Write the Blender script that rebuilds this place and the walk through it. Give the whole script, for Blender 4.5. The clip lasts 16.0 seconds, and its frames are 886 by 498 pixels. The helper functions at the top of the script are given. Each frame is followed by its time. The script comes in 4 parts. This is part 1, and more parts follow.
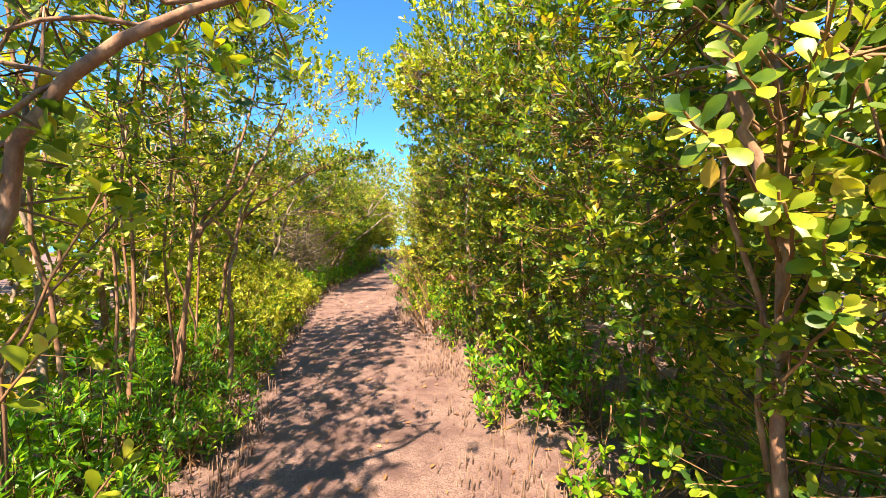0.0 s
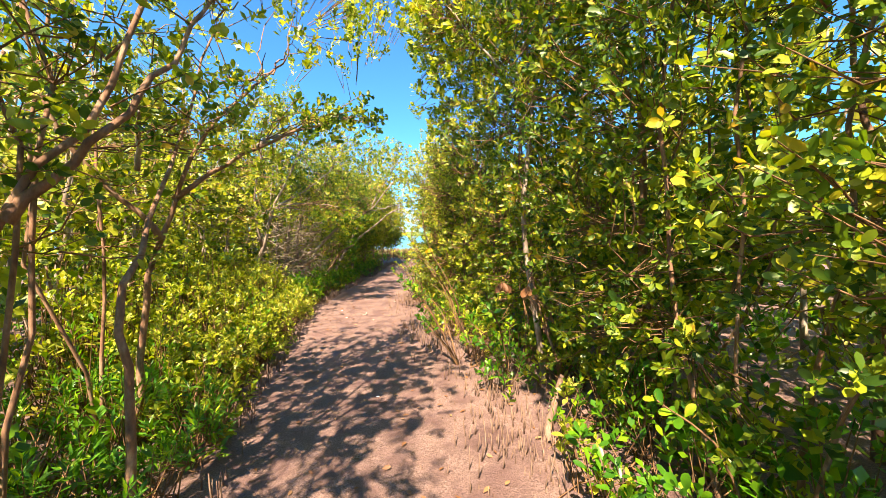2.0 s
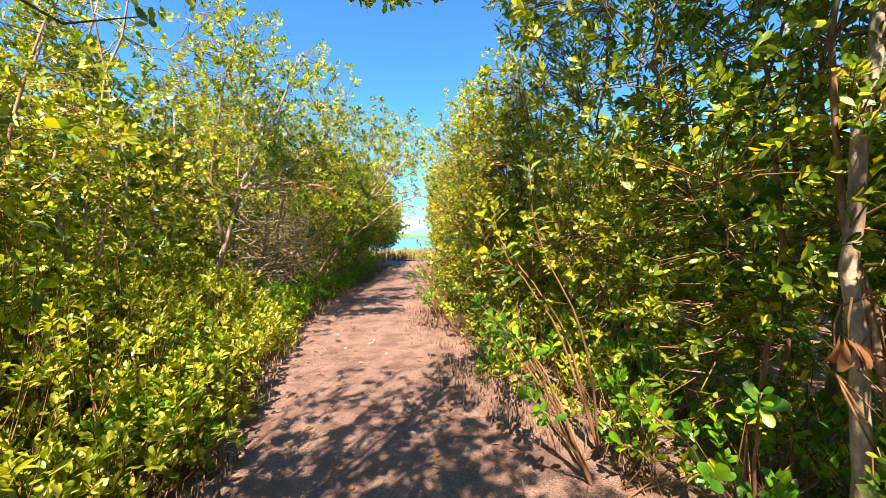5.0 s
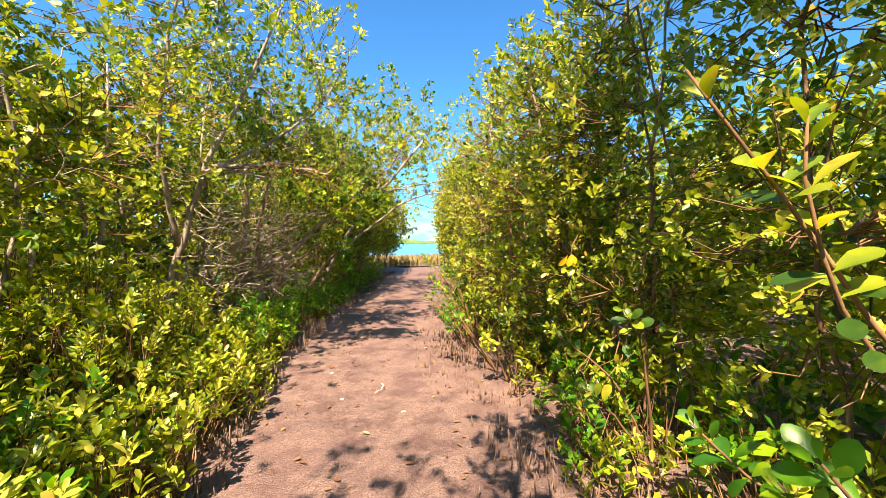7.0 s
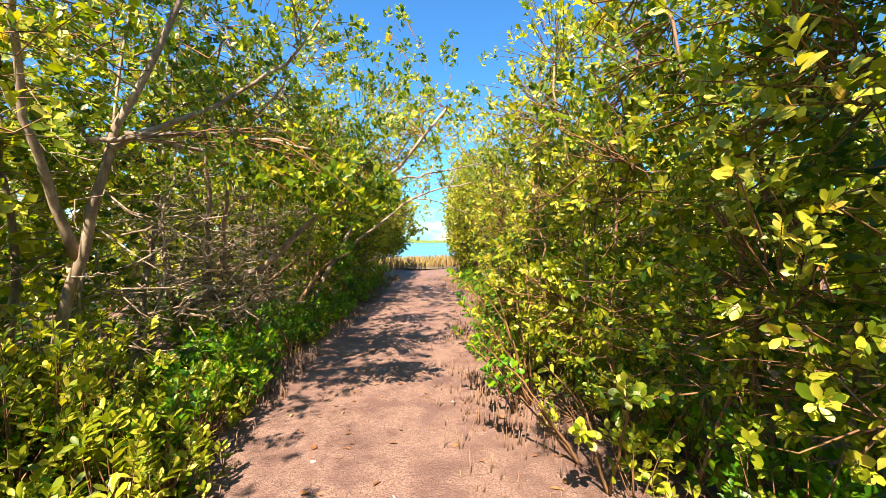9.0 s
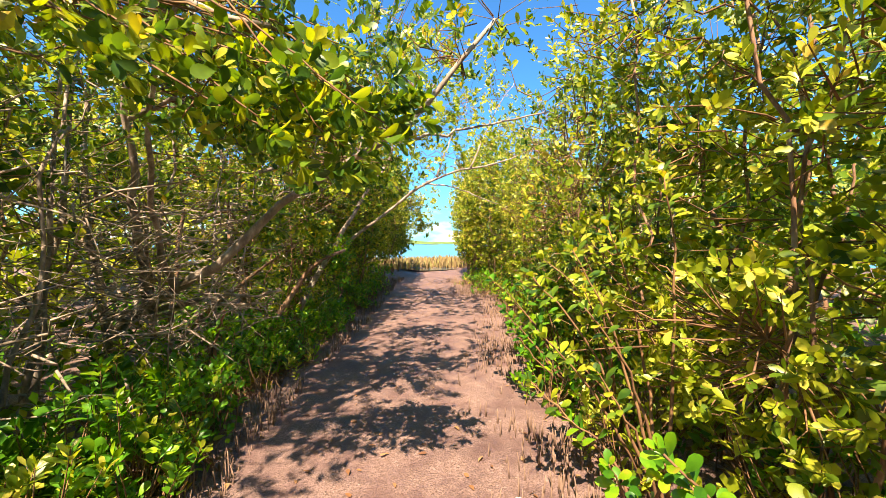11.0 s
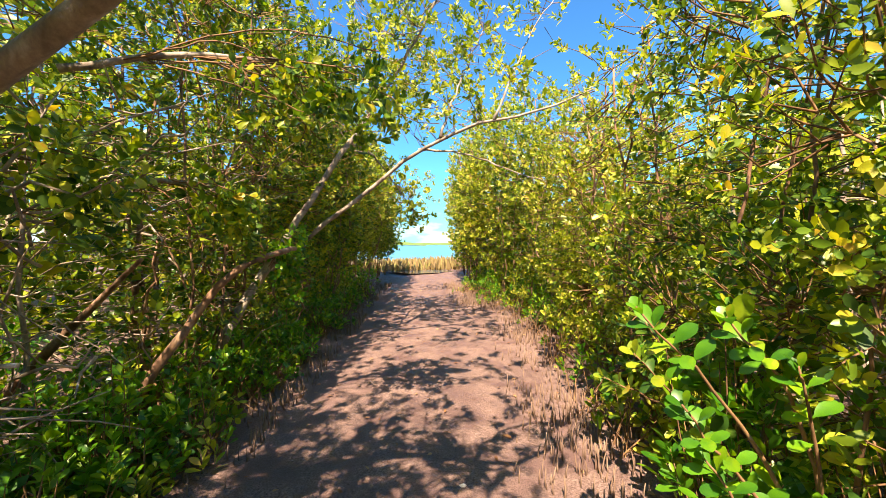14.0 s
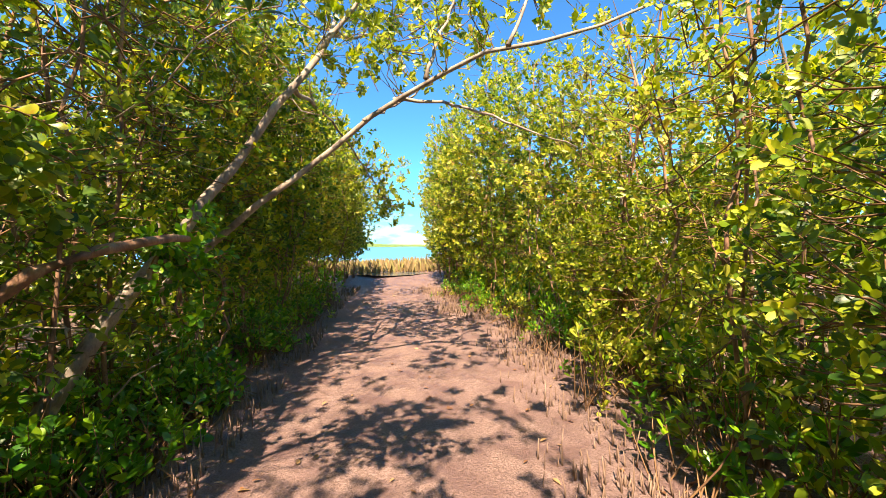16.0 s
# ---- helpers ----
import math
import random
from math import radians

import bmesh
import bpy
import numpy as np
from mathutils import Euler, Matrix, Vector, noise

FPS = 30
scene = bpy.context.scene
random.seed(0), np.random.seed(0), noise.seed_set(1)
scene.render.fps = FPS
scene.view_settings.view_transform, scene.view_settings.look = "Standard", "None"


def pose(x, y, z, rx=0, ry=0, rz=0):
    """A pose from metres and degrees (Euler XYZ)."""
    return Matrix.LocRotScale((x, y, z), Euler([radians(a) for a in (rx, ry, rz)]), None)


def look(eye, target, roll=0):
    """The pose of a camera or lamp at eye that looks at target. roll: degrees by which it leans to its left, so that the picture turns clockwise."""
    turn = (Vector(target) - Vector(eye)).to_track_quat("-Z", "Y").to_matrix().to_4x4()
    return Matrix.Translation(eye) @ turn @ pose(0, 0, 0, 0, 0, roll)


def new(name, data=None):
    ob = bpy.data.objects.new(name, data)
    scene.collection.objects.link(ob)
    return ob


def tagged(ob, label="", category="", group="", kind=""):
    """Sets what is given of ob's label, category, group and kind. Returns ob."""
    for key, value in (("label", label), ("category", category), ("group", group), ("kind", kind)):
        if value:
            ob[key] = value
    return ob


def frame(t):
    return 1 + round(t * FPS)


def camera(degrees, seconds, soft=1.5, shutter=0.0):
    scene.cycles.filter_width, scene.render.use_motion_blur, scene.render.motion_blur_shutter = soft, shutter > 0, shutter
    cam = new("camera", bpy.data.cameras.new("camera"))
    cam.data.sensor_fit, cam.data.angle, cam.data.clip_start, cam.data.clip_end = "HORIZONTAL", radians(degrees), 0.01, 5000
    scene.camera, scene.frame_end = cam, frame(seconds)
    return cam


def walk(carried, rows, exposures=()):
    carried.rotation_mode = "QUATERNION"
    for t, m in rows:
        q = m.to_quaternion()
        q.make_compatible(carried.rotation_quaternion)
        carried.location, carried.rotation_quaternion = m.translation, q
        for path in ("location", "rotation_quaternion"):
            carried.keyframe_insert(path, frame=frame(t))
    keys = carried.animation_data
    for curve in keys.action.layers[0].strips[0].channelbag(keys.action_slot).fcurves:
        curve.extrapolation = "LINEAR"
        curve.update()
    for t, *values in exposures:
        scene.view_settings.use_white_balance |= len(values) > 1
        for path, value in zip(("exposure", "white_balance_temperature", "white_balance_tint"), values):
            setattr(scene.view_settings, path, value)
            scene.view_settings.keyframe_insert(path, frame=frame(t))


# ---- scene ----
cam = camera(98.0, 16.0, 0.5)
PATH = [
    (0, (0.074, 1.405, 1.715), (0.009, 3.402, 1.643), 0.4),
    (0.5, (-0.017, 1.84, 1.685), (-0.082, 3.838, 1.611), 0.2),
    (1, (-0.117, 2.226, 1.697), (-0.181, 4.224, 1.623), 0.2),
    (1.5, (-0.224, 2.715, 1.667), (-0.289, 4.713, 1.591), -0.2),
    (2, (-0.42, 3.204, 1.621), (-0.49, 5.202, 1.547), -0.4),
    (2.5, (-0.507, 3.644, 1.635), (-0.58, 5.641, 1.557), -0.9),
    (3, (-0.635, 4.024, 1.615), (-0.704, 6.022, 1.539), -0.7),
    (3.5, (-0.723, 4.486, 1.641), (-0.802, 6.483, 1.563), -1.0),
    (3.7, (-0.763, 4.653, 1.628), (-0.836, 6.65, 1.547), -1.2),
    (5.8, (-1.515, 6.169, 1.463), (-1.495, 8.169, 1.42), 0.9),
    (6, (-1.539, 6.347, 1.471), (-1.526, 8.346, 1.432), 1.0),
    (6.5, (-1.603, 6.739, 1.445), (-1.597, 8.738, 1.407), 0.8),
    (7, (-1.675, 7.136, 1.466), (-1.677, 9.135, 1.431), 0.7),
    (7.5, (-1.775, 7.565, 1.487), (-1.782, 9.564, 1.45), 0.6),
    (8, (-1.807, 7.938, 1.529), (-1.816, 9.938, 1.49), 0.5),
    (8.5, (-1.904, 8.328, 1.524), (-1.921, 10.328, 1.485), 0.7),
    (8.7, (-1.93, 8.493, 1.546), (-1.955, 10.492, 1.507), 0.5),
    (10.8, (-2.275, 10.137, 1.442), (-2.3, 12.136, 1.418), 0.7),
    (11, (-2.318, 10.274, 1.431), (-2.339, 12.274, 1.4), 0.7),
    (11.5, (-2.412, 10.616, 1.419), (-2.426, 12.616, 1.389), 0.8),
    (12, (-2.456, 11.036, 1.403), (-2.467, 13.035, 1.378), 0.7),
    (12.5, (-2.516, 11.439, 1.374), (-2.52, 13.439, 1.348), 0.2),
    (13, (-2.569, 11.793, 1.385), (-2.556, 13.792, 1.356), 0.6),
    (13.5, (-2.525, 12.12, 1.373), (-2.503, 14.12, 1.345), 0.5),
    (14, (-2.563, 12.483, 1.351), (-2.52, 14.482, 1.326), 0.3),
    (14.5, (-2.576, 12.845, 1.317), (-2.486, 14.843, 1.292), 0.2),
    (15, (-2.559, 13.185, 1.319), (-2.432, 15.18, 1.293), 0.3),
    (15.5, (-2.614, 13.51, 1.296), (-2.452, 15.503, 1.277), 0.1),
    (16, (-2.65, 13.858, 1.266), (-2.46, 15.848, 1.25), 0.2),
]
walk(cam, [(t, look(eye, target, roll)) for t, eye, target, roll in PATH], [(0.0, 1.93, 8450, 17), (3.7, 1.97, 8450, 17), (5.8, 1.78, 8450, 17), (16.0, 1.83, 8450, 17)])

# ---- world and sun ----
TO_SUN = Vector((-0.14, -0.60, 0.79)).normalized()
sun_data = bpy.data.lights.new("sun", "SUN")
sun_data.energy, sun_data.angle, sun_data.color = 5.0, radians(0.55), (1.0, 0.92, 0.78)
sun = new("sun", sun_data)
sun.matrix_world = look((0, 0, 30), Vector((0, 0, 30)) - TO_SUN)

world = bpy.data.worlds.new("sky")
scene.world = world
world.use_nodes = True
wn, wl = world.node_tree.nodes, world.node_tree.links
wn.clear()
sky = wn.new("ShaderNodeTexSky")
sky.sky_type, sky.sun_disc = "NISHITA", False
sky.sun_elevation = math.asin(TO_SUN.z)
sky.sun_rotation = math.atan2(TO_SUN.x, TO_SUN.y)
sky.air_density, sky.dust_density, sky.ozone_density = 1.0, 0.3, 3.0
# a low bank of white cloud over the water
w_co = wn.new("ShaderNodeTexCoord")
w_sep = wn.new("ShaderNodeSeparateXYZ")
w_map = wn.new("ShaderNodeMapping")
w_map.inputs["Scale"].default_value = (5.0, 5.0, 14.0)
w_noise = wn.new("ShaderNodeTexNoise")
w_noise.inputs["Scale"].default_value, w_noise.inputs["Detail"].default_value = 1.6, 6.0
w_low = wn.new("ShaderNodeMapRange")
w_low.inputs["From Min"].default_value, w_low.inputs["From Max"].default_value = 0.17, 0.02
w_add = wn.new("ShaderNodeMath")
w_add.operation = "MULTIPLY_ADD"
w_add.inputs[1].default_value = 0.42
w_ramp = wn.new("ShaderNodeValToRGB")
w_ramp.color_ramp.elements[0].position, w_ramp.color_ramp.elements[1].position = 0.80, 0.96
w_mix = wn.new("ShaderNodeMix")
w_mix.data_type = "RGBA"
w_mix.inputs["B"].default_value = (8.0, 8.4, 9.0, 1)
w_tint = wn.new("ShaderNodeMix")
w_tint.data_type, w_tint.blend_type = "RGBA", "MULTIPLY"
w_tint.inputs["Factor"].default_value = 1.0
w_tint.inputs["B"].default_value = (0.34, 1.35, 2.15, 1)
w_bg = wn.new("ShaderNodeBackground")
w_bg.inputs["Strength"].default_value = 0.05
w_out = wn.new("ShaderNodeOutputWorld")
wl.new(w_co.outputs["Generated"], w_sep.inputs[0])
wl.new(w_co.outputs["Generated"], w_map.inputs["Vector"])
wl.new(w_map.outputs[0], w_noise.inputs["Vector"])
wl.new(w_sep.outputs["Z"], w_low.inputs["Value"])
wl.new(w_low.outputs[0], w_add.inputs[0])
wl.new(w_noise.outputs[0], w_add.inputs[2])
wl.new(w_add.outputs[0], w_ramp.inputs[0])
wl.new(w_ramp.outputs[0], w_mix.inputs["Factor"])
wl.new(sky.outputs[0], w_tint.inputs["A"])
wl.new(w_tint.outputs["Result"], w_mix.inputs["A"])
wl.new(w_mix.outputs["Result"], w_bg.inputs["Color"])
wl.new(w_bg.outputs[0], w_out.inputs["Surface"])

# ---- materials ----


def nodes_of(name):
    mat = bpy.data.materials.new(name)
    mat.use_nodes = True
    return mat, mat.node_tree.nodes, mat.node_tree.links, mat.node_tree.nodes["Principled BSDF"]


def ramp(n, stops):
    r = n.new("ShaderNodeValToRGB")
    els = r.color_ramp.elements
    while len(els) < len(stops):
        els.new(0.5)
    for e, (p, c) in zip(els, stops):
        e.position, e.color = p, (*c, 1)
    return r


def noise_tex(n, l, scale, detail=4.0, rough=0.55, stretch=(1, 1, 1)):
    co, mp, tx = n.new("ShaderNodeTexCoord"), n.new("ShaderNodeMapping"), n.new("ShaderNodeTexNoise")
    mp.inputs["Scale"].default_value = stretch
    tx.inputs["Scale"].default_value, tx.inputs["Detail"].default_value, tx.inputs["Roughness"].default_value = scale, detail, rough
    l.new(co.outputs["Object"], mp.inputs["Vector"])
    l.new(mp.outputs[0], tx.inputs["Vector"])
    return tx


def leaf_material(name, stops, through_tint, gloss=0.40, share=0.40):
    """Leathery leaf: colour differs leaf by leaf, light passes through it."""
    mat, n, l, bsdf = nodes_of(name)
    geo = n.new("ShaderNodeNewGeometry")
    info = n.new("ShaderNodeObjectInfo")
    both = n.new("ShaderNodeMath")
    both.operation = "ADD"
    part_of = n.new("ShaderNodeMath")
    part_of.operation = "FRACT"
    fine = noise_tex(n, l, 45.0, 2.0)
    patch = noise_tex(n, l, 1.1, 2.0)
    p_rng = n.new("ShaderNodeMapRange")
    p_rng.inputs["From Min"].default_value, p_rng.inputs["From Max"].default_value = 0.3, 0.7
    p_rng.inputs["To Min"].default_value, p_rng.inputs["To Max"].default_value = -0.26, 0.16
    add = n.new("ShaderNodeMath")
    scaled = n.new("ShaderNodeMath")
    scaled.operation = "MULTIPLY"
    scaled.inputs[1].default_value = 1.02
    r = ramp(n, stops)
    hsv = n.new("ShaderNodeHueSaturation")
    v_rng = n.new("ShaderNodeMapRange")
    v_rng.inputs["To Min"].default_value, v_rng.inputs["To Max"].default_value = 0.78, 1.2
    l.new(geo.outputs["Random Per Island"], both.inputs[0])
    l.new(info.outputs["Random"], both.inputs[1])
    l.new(both.outputs[0], part_of.inputs[0])
    l.new(part_of.outputs[0], scaled.inputs[0])
    l.new(patch.outputs[0], p_rng.inputs["Value"])
    l.new(scaled.outputs[0], add.inputs[0])
    l.new(p_rng.outputs[0], add.inputs[1])
    l.new(add.outputs[0], r.inputs[0])
    l.new(r.outputs[0], hsv.inputs["Color"])
    l.new(fine.outputs[0], v_rng.inputs["Value"])
    l.new(v_rng.outputs[0], hsv.inputs["Value"])
    l.new(hsv.outputs[0], bsdf.inputs["Base Color"])
    bsdf.inputs["Roughness"].default_value = gloss
    bsdf.inputs["Specular IOR Level"].default_value = 0.5
    tr = n.new("ShaderNodeBsdfTranslucent")
    tint = n.new("ShaderNodeMix")
    tint.data_type, tint.blend_type = "RGBA", "MULTIPLY"
    tint.inputs["Factor"].default_value = 1.0
    tint.inputs["B"].default_value = (*through_tint, 1)
    l.new(hsv.outputs[0], tint.inputs["A"])
    l.new(tint.outputs["Result"], tr.inputs["Color"])
    mix = n.new("ShaderNodeMixShader")
    mix.inputs[0].default_value = share
    l.new(bsdf.outputs[0], mix.inputs[1])
    l.new(tr.outputs[0], mix.inputs[2])
    l.new(mix.outputs[0], n["Material Output"].inputs["Surface"])
    return mat


GREEN = [(0.0, (0.032, 0.095, 0.014)), (0.4, (0.125, 0.225, 0.020)), (0.75, (0.30, 0.355, 0.026)), (0.95, (0.46, 0.43, 0.045)), (1.0, (0.50, 0.33, 0.04))]
YELLOW = [(0.0, (0.085, 0.16, 0.012)), (0.35, (0.25, 0.31, 0.020)), (0.7, (0.40, 0.425, 0.046)), (0.95, (0.53, 0.49, 0.085)), (1.0, (0.55, 0.39, 0.07))]
HERB = [(0.0, (0.03, 0.14, 0.012)), (0.5, (0.09, 0.27, 0.016)), (0.9, (0.24, 0.40, 0.02)), (1.0, (0.38, 0.36, 0.04))]
M_GREEN = leaf_material("mangrove_leaf", GREEN, (1.6, 1.6, 0.75))
M_YELLOW = leaf_material("yellow_mangrove_leaf", YELLOW, (1.4, 1.45, 0.62))
M_HERB = leaf_material("herb_leaf", HERB, (1.5, 1.55, 0.75), 0.34)
M_DEADLEAF = leaf_material("dead_leaf", [(0.0, (0.16, 0.07, 0.035)), (0.6, (0.30, 0.14, 0.06)), (1.0, (0.42, 0.26, 0.13))], (1.1, 0.9, 0.7), 0.6, 0.2)
M_GOLD = leaf_material("golden_leaf", [(0.0, (0.6, 0.36, 0.02)), (1.0, (0.75, 0.45, 0.03))], (1.1, 0.9, 0.4), 0.4, 0.3)
M_DRYGRASS = leaf_material("dry_reed", [(0.0, (0.22, 0.15, 0.07)), (0.5, (0.34, 0.24, 0.11)), (1.0, (0.30, 0.29, 0.09))], (1.1, 1.0, 0.6), 0.6, 0.3)


def bark_material(name, dark, mid, pale, scale=9.0):
    mat, n, l, bsdf = nodes_of(name)
    a = noise_tex(n, l, scale, 6.0, 0.65, (1, 1, 0.35))
    b = noise_tex(n, l, scale * 7, 3.0, 0.6, (1, 1, 0.5))
    r = ramp(n, [(0.3, dark), (0.5, mid), (0.68, pale)])
    mul = n.new("ShaderNodeMix")
    mul.data_type, mul.blend_type = "RGBA", "MULTIPLY"
    mul.inputs["Factor"].default_value = 0.55
    r2 = ramp(n, [(0.3, (0.45, 0.42, 0.4)), (0.65, (1, 1, 1))])
    bump = n.new("ShaderNodeBump")
    bump.inputs["Strength"].default_value, bump.inputs["Distance"].default_value = 0.6, 0.006
    l.new(a.outputs[0], r.inputs[0])
    l.new(b.outputs[0], r2.inputs[0])
    l.new(r.outputs[0], mul.inputs["A"])
    l.new(r2.outputs[0], mul.inputs["B"])
    l.new(mul.outputs["Result"], bsdf.inputs["Base Color"])
    l.new(b.outputs[0], bump.inputs["Height"])
    l.new(bump.outputs[0], bsdf.inputs["Normal"])
    bsdf.inputs["Roughness"].default_value = 0.85
    return mat


M_BARK = bark_material("brown_bark", (0.13, 0.065, 0.04), (0.29, 0.155, 0.095), (0.46, 0.31, 0.21))
M_GREYBARK = bark_material("grey_bark", (0.16, 0.12, 0.10), (0.32, 0.25, 0.20), (0.52, 0.45, 0.38))
M_TWIG = bark_material("red_brown_twig", (0.12, 0.055, 0.03), (0.22, 0.115, 0.055), (0.33, 0.19, 0.09), 5.0)
M_DRYTWIG = bark_material("dry_grey_twig", (0.22, 0.16, 0.12), (0.36, 0.28, 0.22), (0.50, 0.42, 0.35), 5.0)
M_ROOT = bark_material("air_root_bark", (0.11, 0.065, 0.048), (0.21, 0.13, 0.095), (0.32, 0.22, 0.165), 12.0)


def mud_material():
    """Drying mud: a pale flaking crust in patches over darker, smoother, pinkish mud."""
    mat, n, l, bsdf = nodes_of("mud")
    big = noise_tex(n, l, 0.7, 4.0, 0.6)
    mid = noise_tex(n, l, 3.2, 6.0, 0.7)
    grit = noise_tex(n, l, 85.0, 4.0, 0.7)
    co = n.new("ShaderNodeTexCoord")
    warp = noise_tex(n, l, 6.0, 3.0, 0.6)
    bend = n.new("ShaderNodeVectorMath")
    bend.operation = "MULTIPLY_ADD"
    bend.inputs[1].default_value = (0.22, 0.22, 0.22)
    l.new(warp.outputs["Color"], bend.inputs[0])
    l.new(co.outputs["Object"], bend.inputs[2])
    flake = n.new("ShaderNodeTexVoronoi")
    flake.feature = "DISTANCE_TO_EDGE"
    flake.inputs["Scale"].default_value = 17.0
    l.new(bend.outputs[0], flake.inputs["Vector"])
    crust = ramp(n, [(0.40, (0, 0, 0)), (0.58, (1, 1, 1))])
    l.new(mid.outputs[0], crust.inputs[0])
    edge = ramp(n, [(0.0, (0.72, 0.68, 0.66)), (0.14, (1, 1, 1))])
    l.new(flake.outputs[0], edge.inputs[0])
    wet = ramp(n, [(0.3, (0.105, 0.058, 0.055)), (0.7, (0.18, 0.106, 0.098))])
    l.new(big.outputs[0], wet.inputs[0])
    dry = ramp(n, [(0.3, (0.175, 0.107, 0.095)), (0.7, (0.30, 0.198, 0.176))])
    l.new(grit.outputs[0], dry.inputs[0])
    cracked = n.new("ShaderNodeMix")
    cracked.data_type, cracked.blend_type = "RGBA", "MULTIPLY"
    cracked.inputs["Factor"].default_value = 0.8
    l.new(dry.outputs[0], cracked.inputs["A"])
    l.new(edge.outputs[0], cracked.inputs["B"])
    both = n.new("ShaderNodeMix")
    both.data_type = "RGBA"
    l.new(crust.outputs[0], both.inputs["Factor"])
    l.new(wet.outputs[0], both.inputs["A"])
    l.new(cracked.outputs["Result"], both.inputs["B"])
    speck = ramp(n, [(0.34, (0.5, 0.45, 0.43)), (0.5, (1, 1, 1)), (0.66, (1.2, 1.2, 1.2))])
    l.new(grit.outputs[0], speck.inputs[0])
    mul2 = n.new("ShaderNodeMix")
    mul2.data_type, mul2.blend_type = "RGBA", "MULTIPLY"
    mul2.inputs["Factor"].default_value = 0.85
    l.new(both.outputs["Result"], mul2.inputs["A"])
    l.new(speck.outputs[0], mul2.inputs["B"])
    l.new(mul2.outputs["Result"], bsdf.inputs["Base Color"])
    lift = n.new("ShaderNodeMath")
    lift.operation = "MULTIPLY"
    l.new(crust.outputs[0], lift.inputs[0])
    l.new(edge.outputs[0], lift.inputs[1])
    hsum = n.new("ShaderNodeMath")
    hsum.operation = "MULTIPLY_ADD"
    hsum.inputs[1].default_value = 0.5
    l.new(lift.outputs[0], hsum.inputs[0])
    l.new(grit.outputs[0], hsum.inputs[2])
    bump = n.new("ShaderNodeBump")
    bump.inputs["Strength"].default_value, bump.inputs["Distance"].default_value = 0.9, 0.016
    l.new(hsum.outputs[0], bump.inputs["Height"])
    l.new(bump.outputs[0], bsdf.inputs["Normal"])
    rr = n.new("ShaderNodeMapRange")
    rr.inputs["To Min"].default_value, rr.inputs["To Max"].default_value = 0.55, 0.92
    l.new(crust.outputs[0], rr.inputs["Value"])
    l.new(rr.outputs[0], bsdf.inputs["Roughness"])
    return mat


M_MUD = mud_material()


def water_material(name, colour, wave, rough=0.4, sheen=0.15, ripple=0.5):
    mat, n, l, bsdf = nodes_of(name)
    tx = noise_tex(n, l, wave, 3.0, 0.6, (0.4, 1, 1))
    r = ramp(n, [(0.3, tuple(c * 0.8 for c in colour)), (0.7, colour)])
    bump = n.new("ShaderNodeBump")
    bump.inputs["Strength"].default_value, bump.inputs["Distance"].default_value = ripple, 0.05
    l.new(tx.outputs[0], r.inputs[0])
    l.new(r.outputs[0], bsdf.inputs["Base Color"])
    l.new(tx.outputs[0], bump.inputs["Height"])
    l.new(bump.outputs[0], bsdf.inputs["Normal"])
    bsdf.inputs["Roughness"].default_value = rough
    bsdf.inputs["Specular IOR Level"].default_value = sheen
    return mat


M_SEA = water_material("sea_water", (0.075, 0.27, 0.42), 0.8)
M_PUDDLE = water_material("puddle_water", (0.10, 0.13, 0.15), 3.0, 0.08, 0.5, 0.05)


def plain_material(name, a, b, scale, rough=0.85):
    mat, n, l, bsdf = nodes_of(name)
    tx = noise_tex(n, l, scale, 5.0, 0.65)
    r = ramp(n, [(0.3, a), (0.7, b)])
    l.new(tx.outputs[0], r.inputs[0])
    l.new(r.outputs[0], bsdf.inputs["Base Color"])
    bsdf.inputs["Roughness"].default_value = rough
    return mat


M_HILL = plain_material("far_woods", (0.05, 0.11, 0.02), (0.17, 0.24, 0.05), 0.12)
M_SHELL = plain_material("pale_shell", (0.5, 0.42, 0.36), (0.75, 0.68, 0.6), 30.0, 0.5)

# ---- plan: the edges of the trodden mud, and how far crowns reach over it ----
PLAN_Y = [-8, 0, 2, 3.8, 4.7, 6.3, 7, 8, 9.4, 10.5, 11.5, 13, 15, 17, 19, 21, 23, 26, 30, 36]
PLAN_L = [-1.0, -1.0, -1.1, -1.5, -1.75, -2.3, -2.6, -2.8, -3.15, -3.45, -3.6, -3.85, -3.9, -3.92, -3.98, -4.1, -4.2, -4.2, -4.1, -6.5]
PLAN_R = [1.2, 1.1, 0.9, 0.6, 0.3, 0.05, -0.1, -0.4, -0.85, -1.1, -1.35, -1.6, -1.55, -1.3, -1.15, -1.6, -1.8, -2.0, -1.8, 0.5]
OVER_Y = [-8, 0, 4, 6, 7.6, 9.0, 11, 12, 13.5, 15, 16.6, 18, 20, 24, 30]
OVER_L = [0.2, 0.25, 0.5, 0.8, 1.0, 0.25, 0.5, 0.9, 1.0, 0.8, 1.6, 1.2, 1.1, 1.0, 0.6]
OVER_R = [0.2, 0.2, 0.2, 0.35, 0.55, 0.5, 0.3, 0.3, 0.35, 0.5, 0.9, 0.7, 0.5, 0.6, 0.5]


def edge_l(y):
    return np.interp(y, PLAN_Y, PLAN_L)


def edge_r(y):
    return np.interp(y, PLAN_Y, PLAN_R)


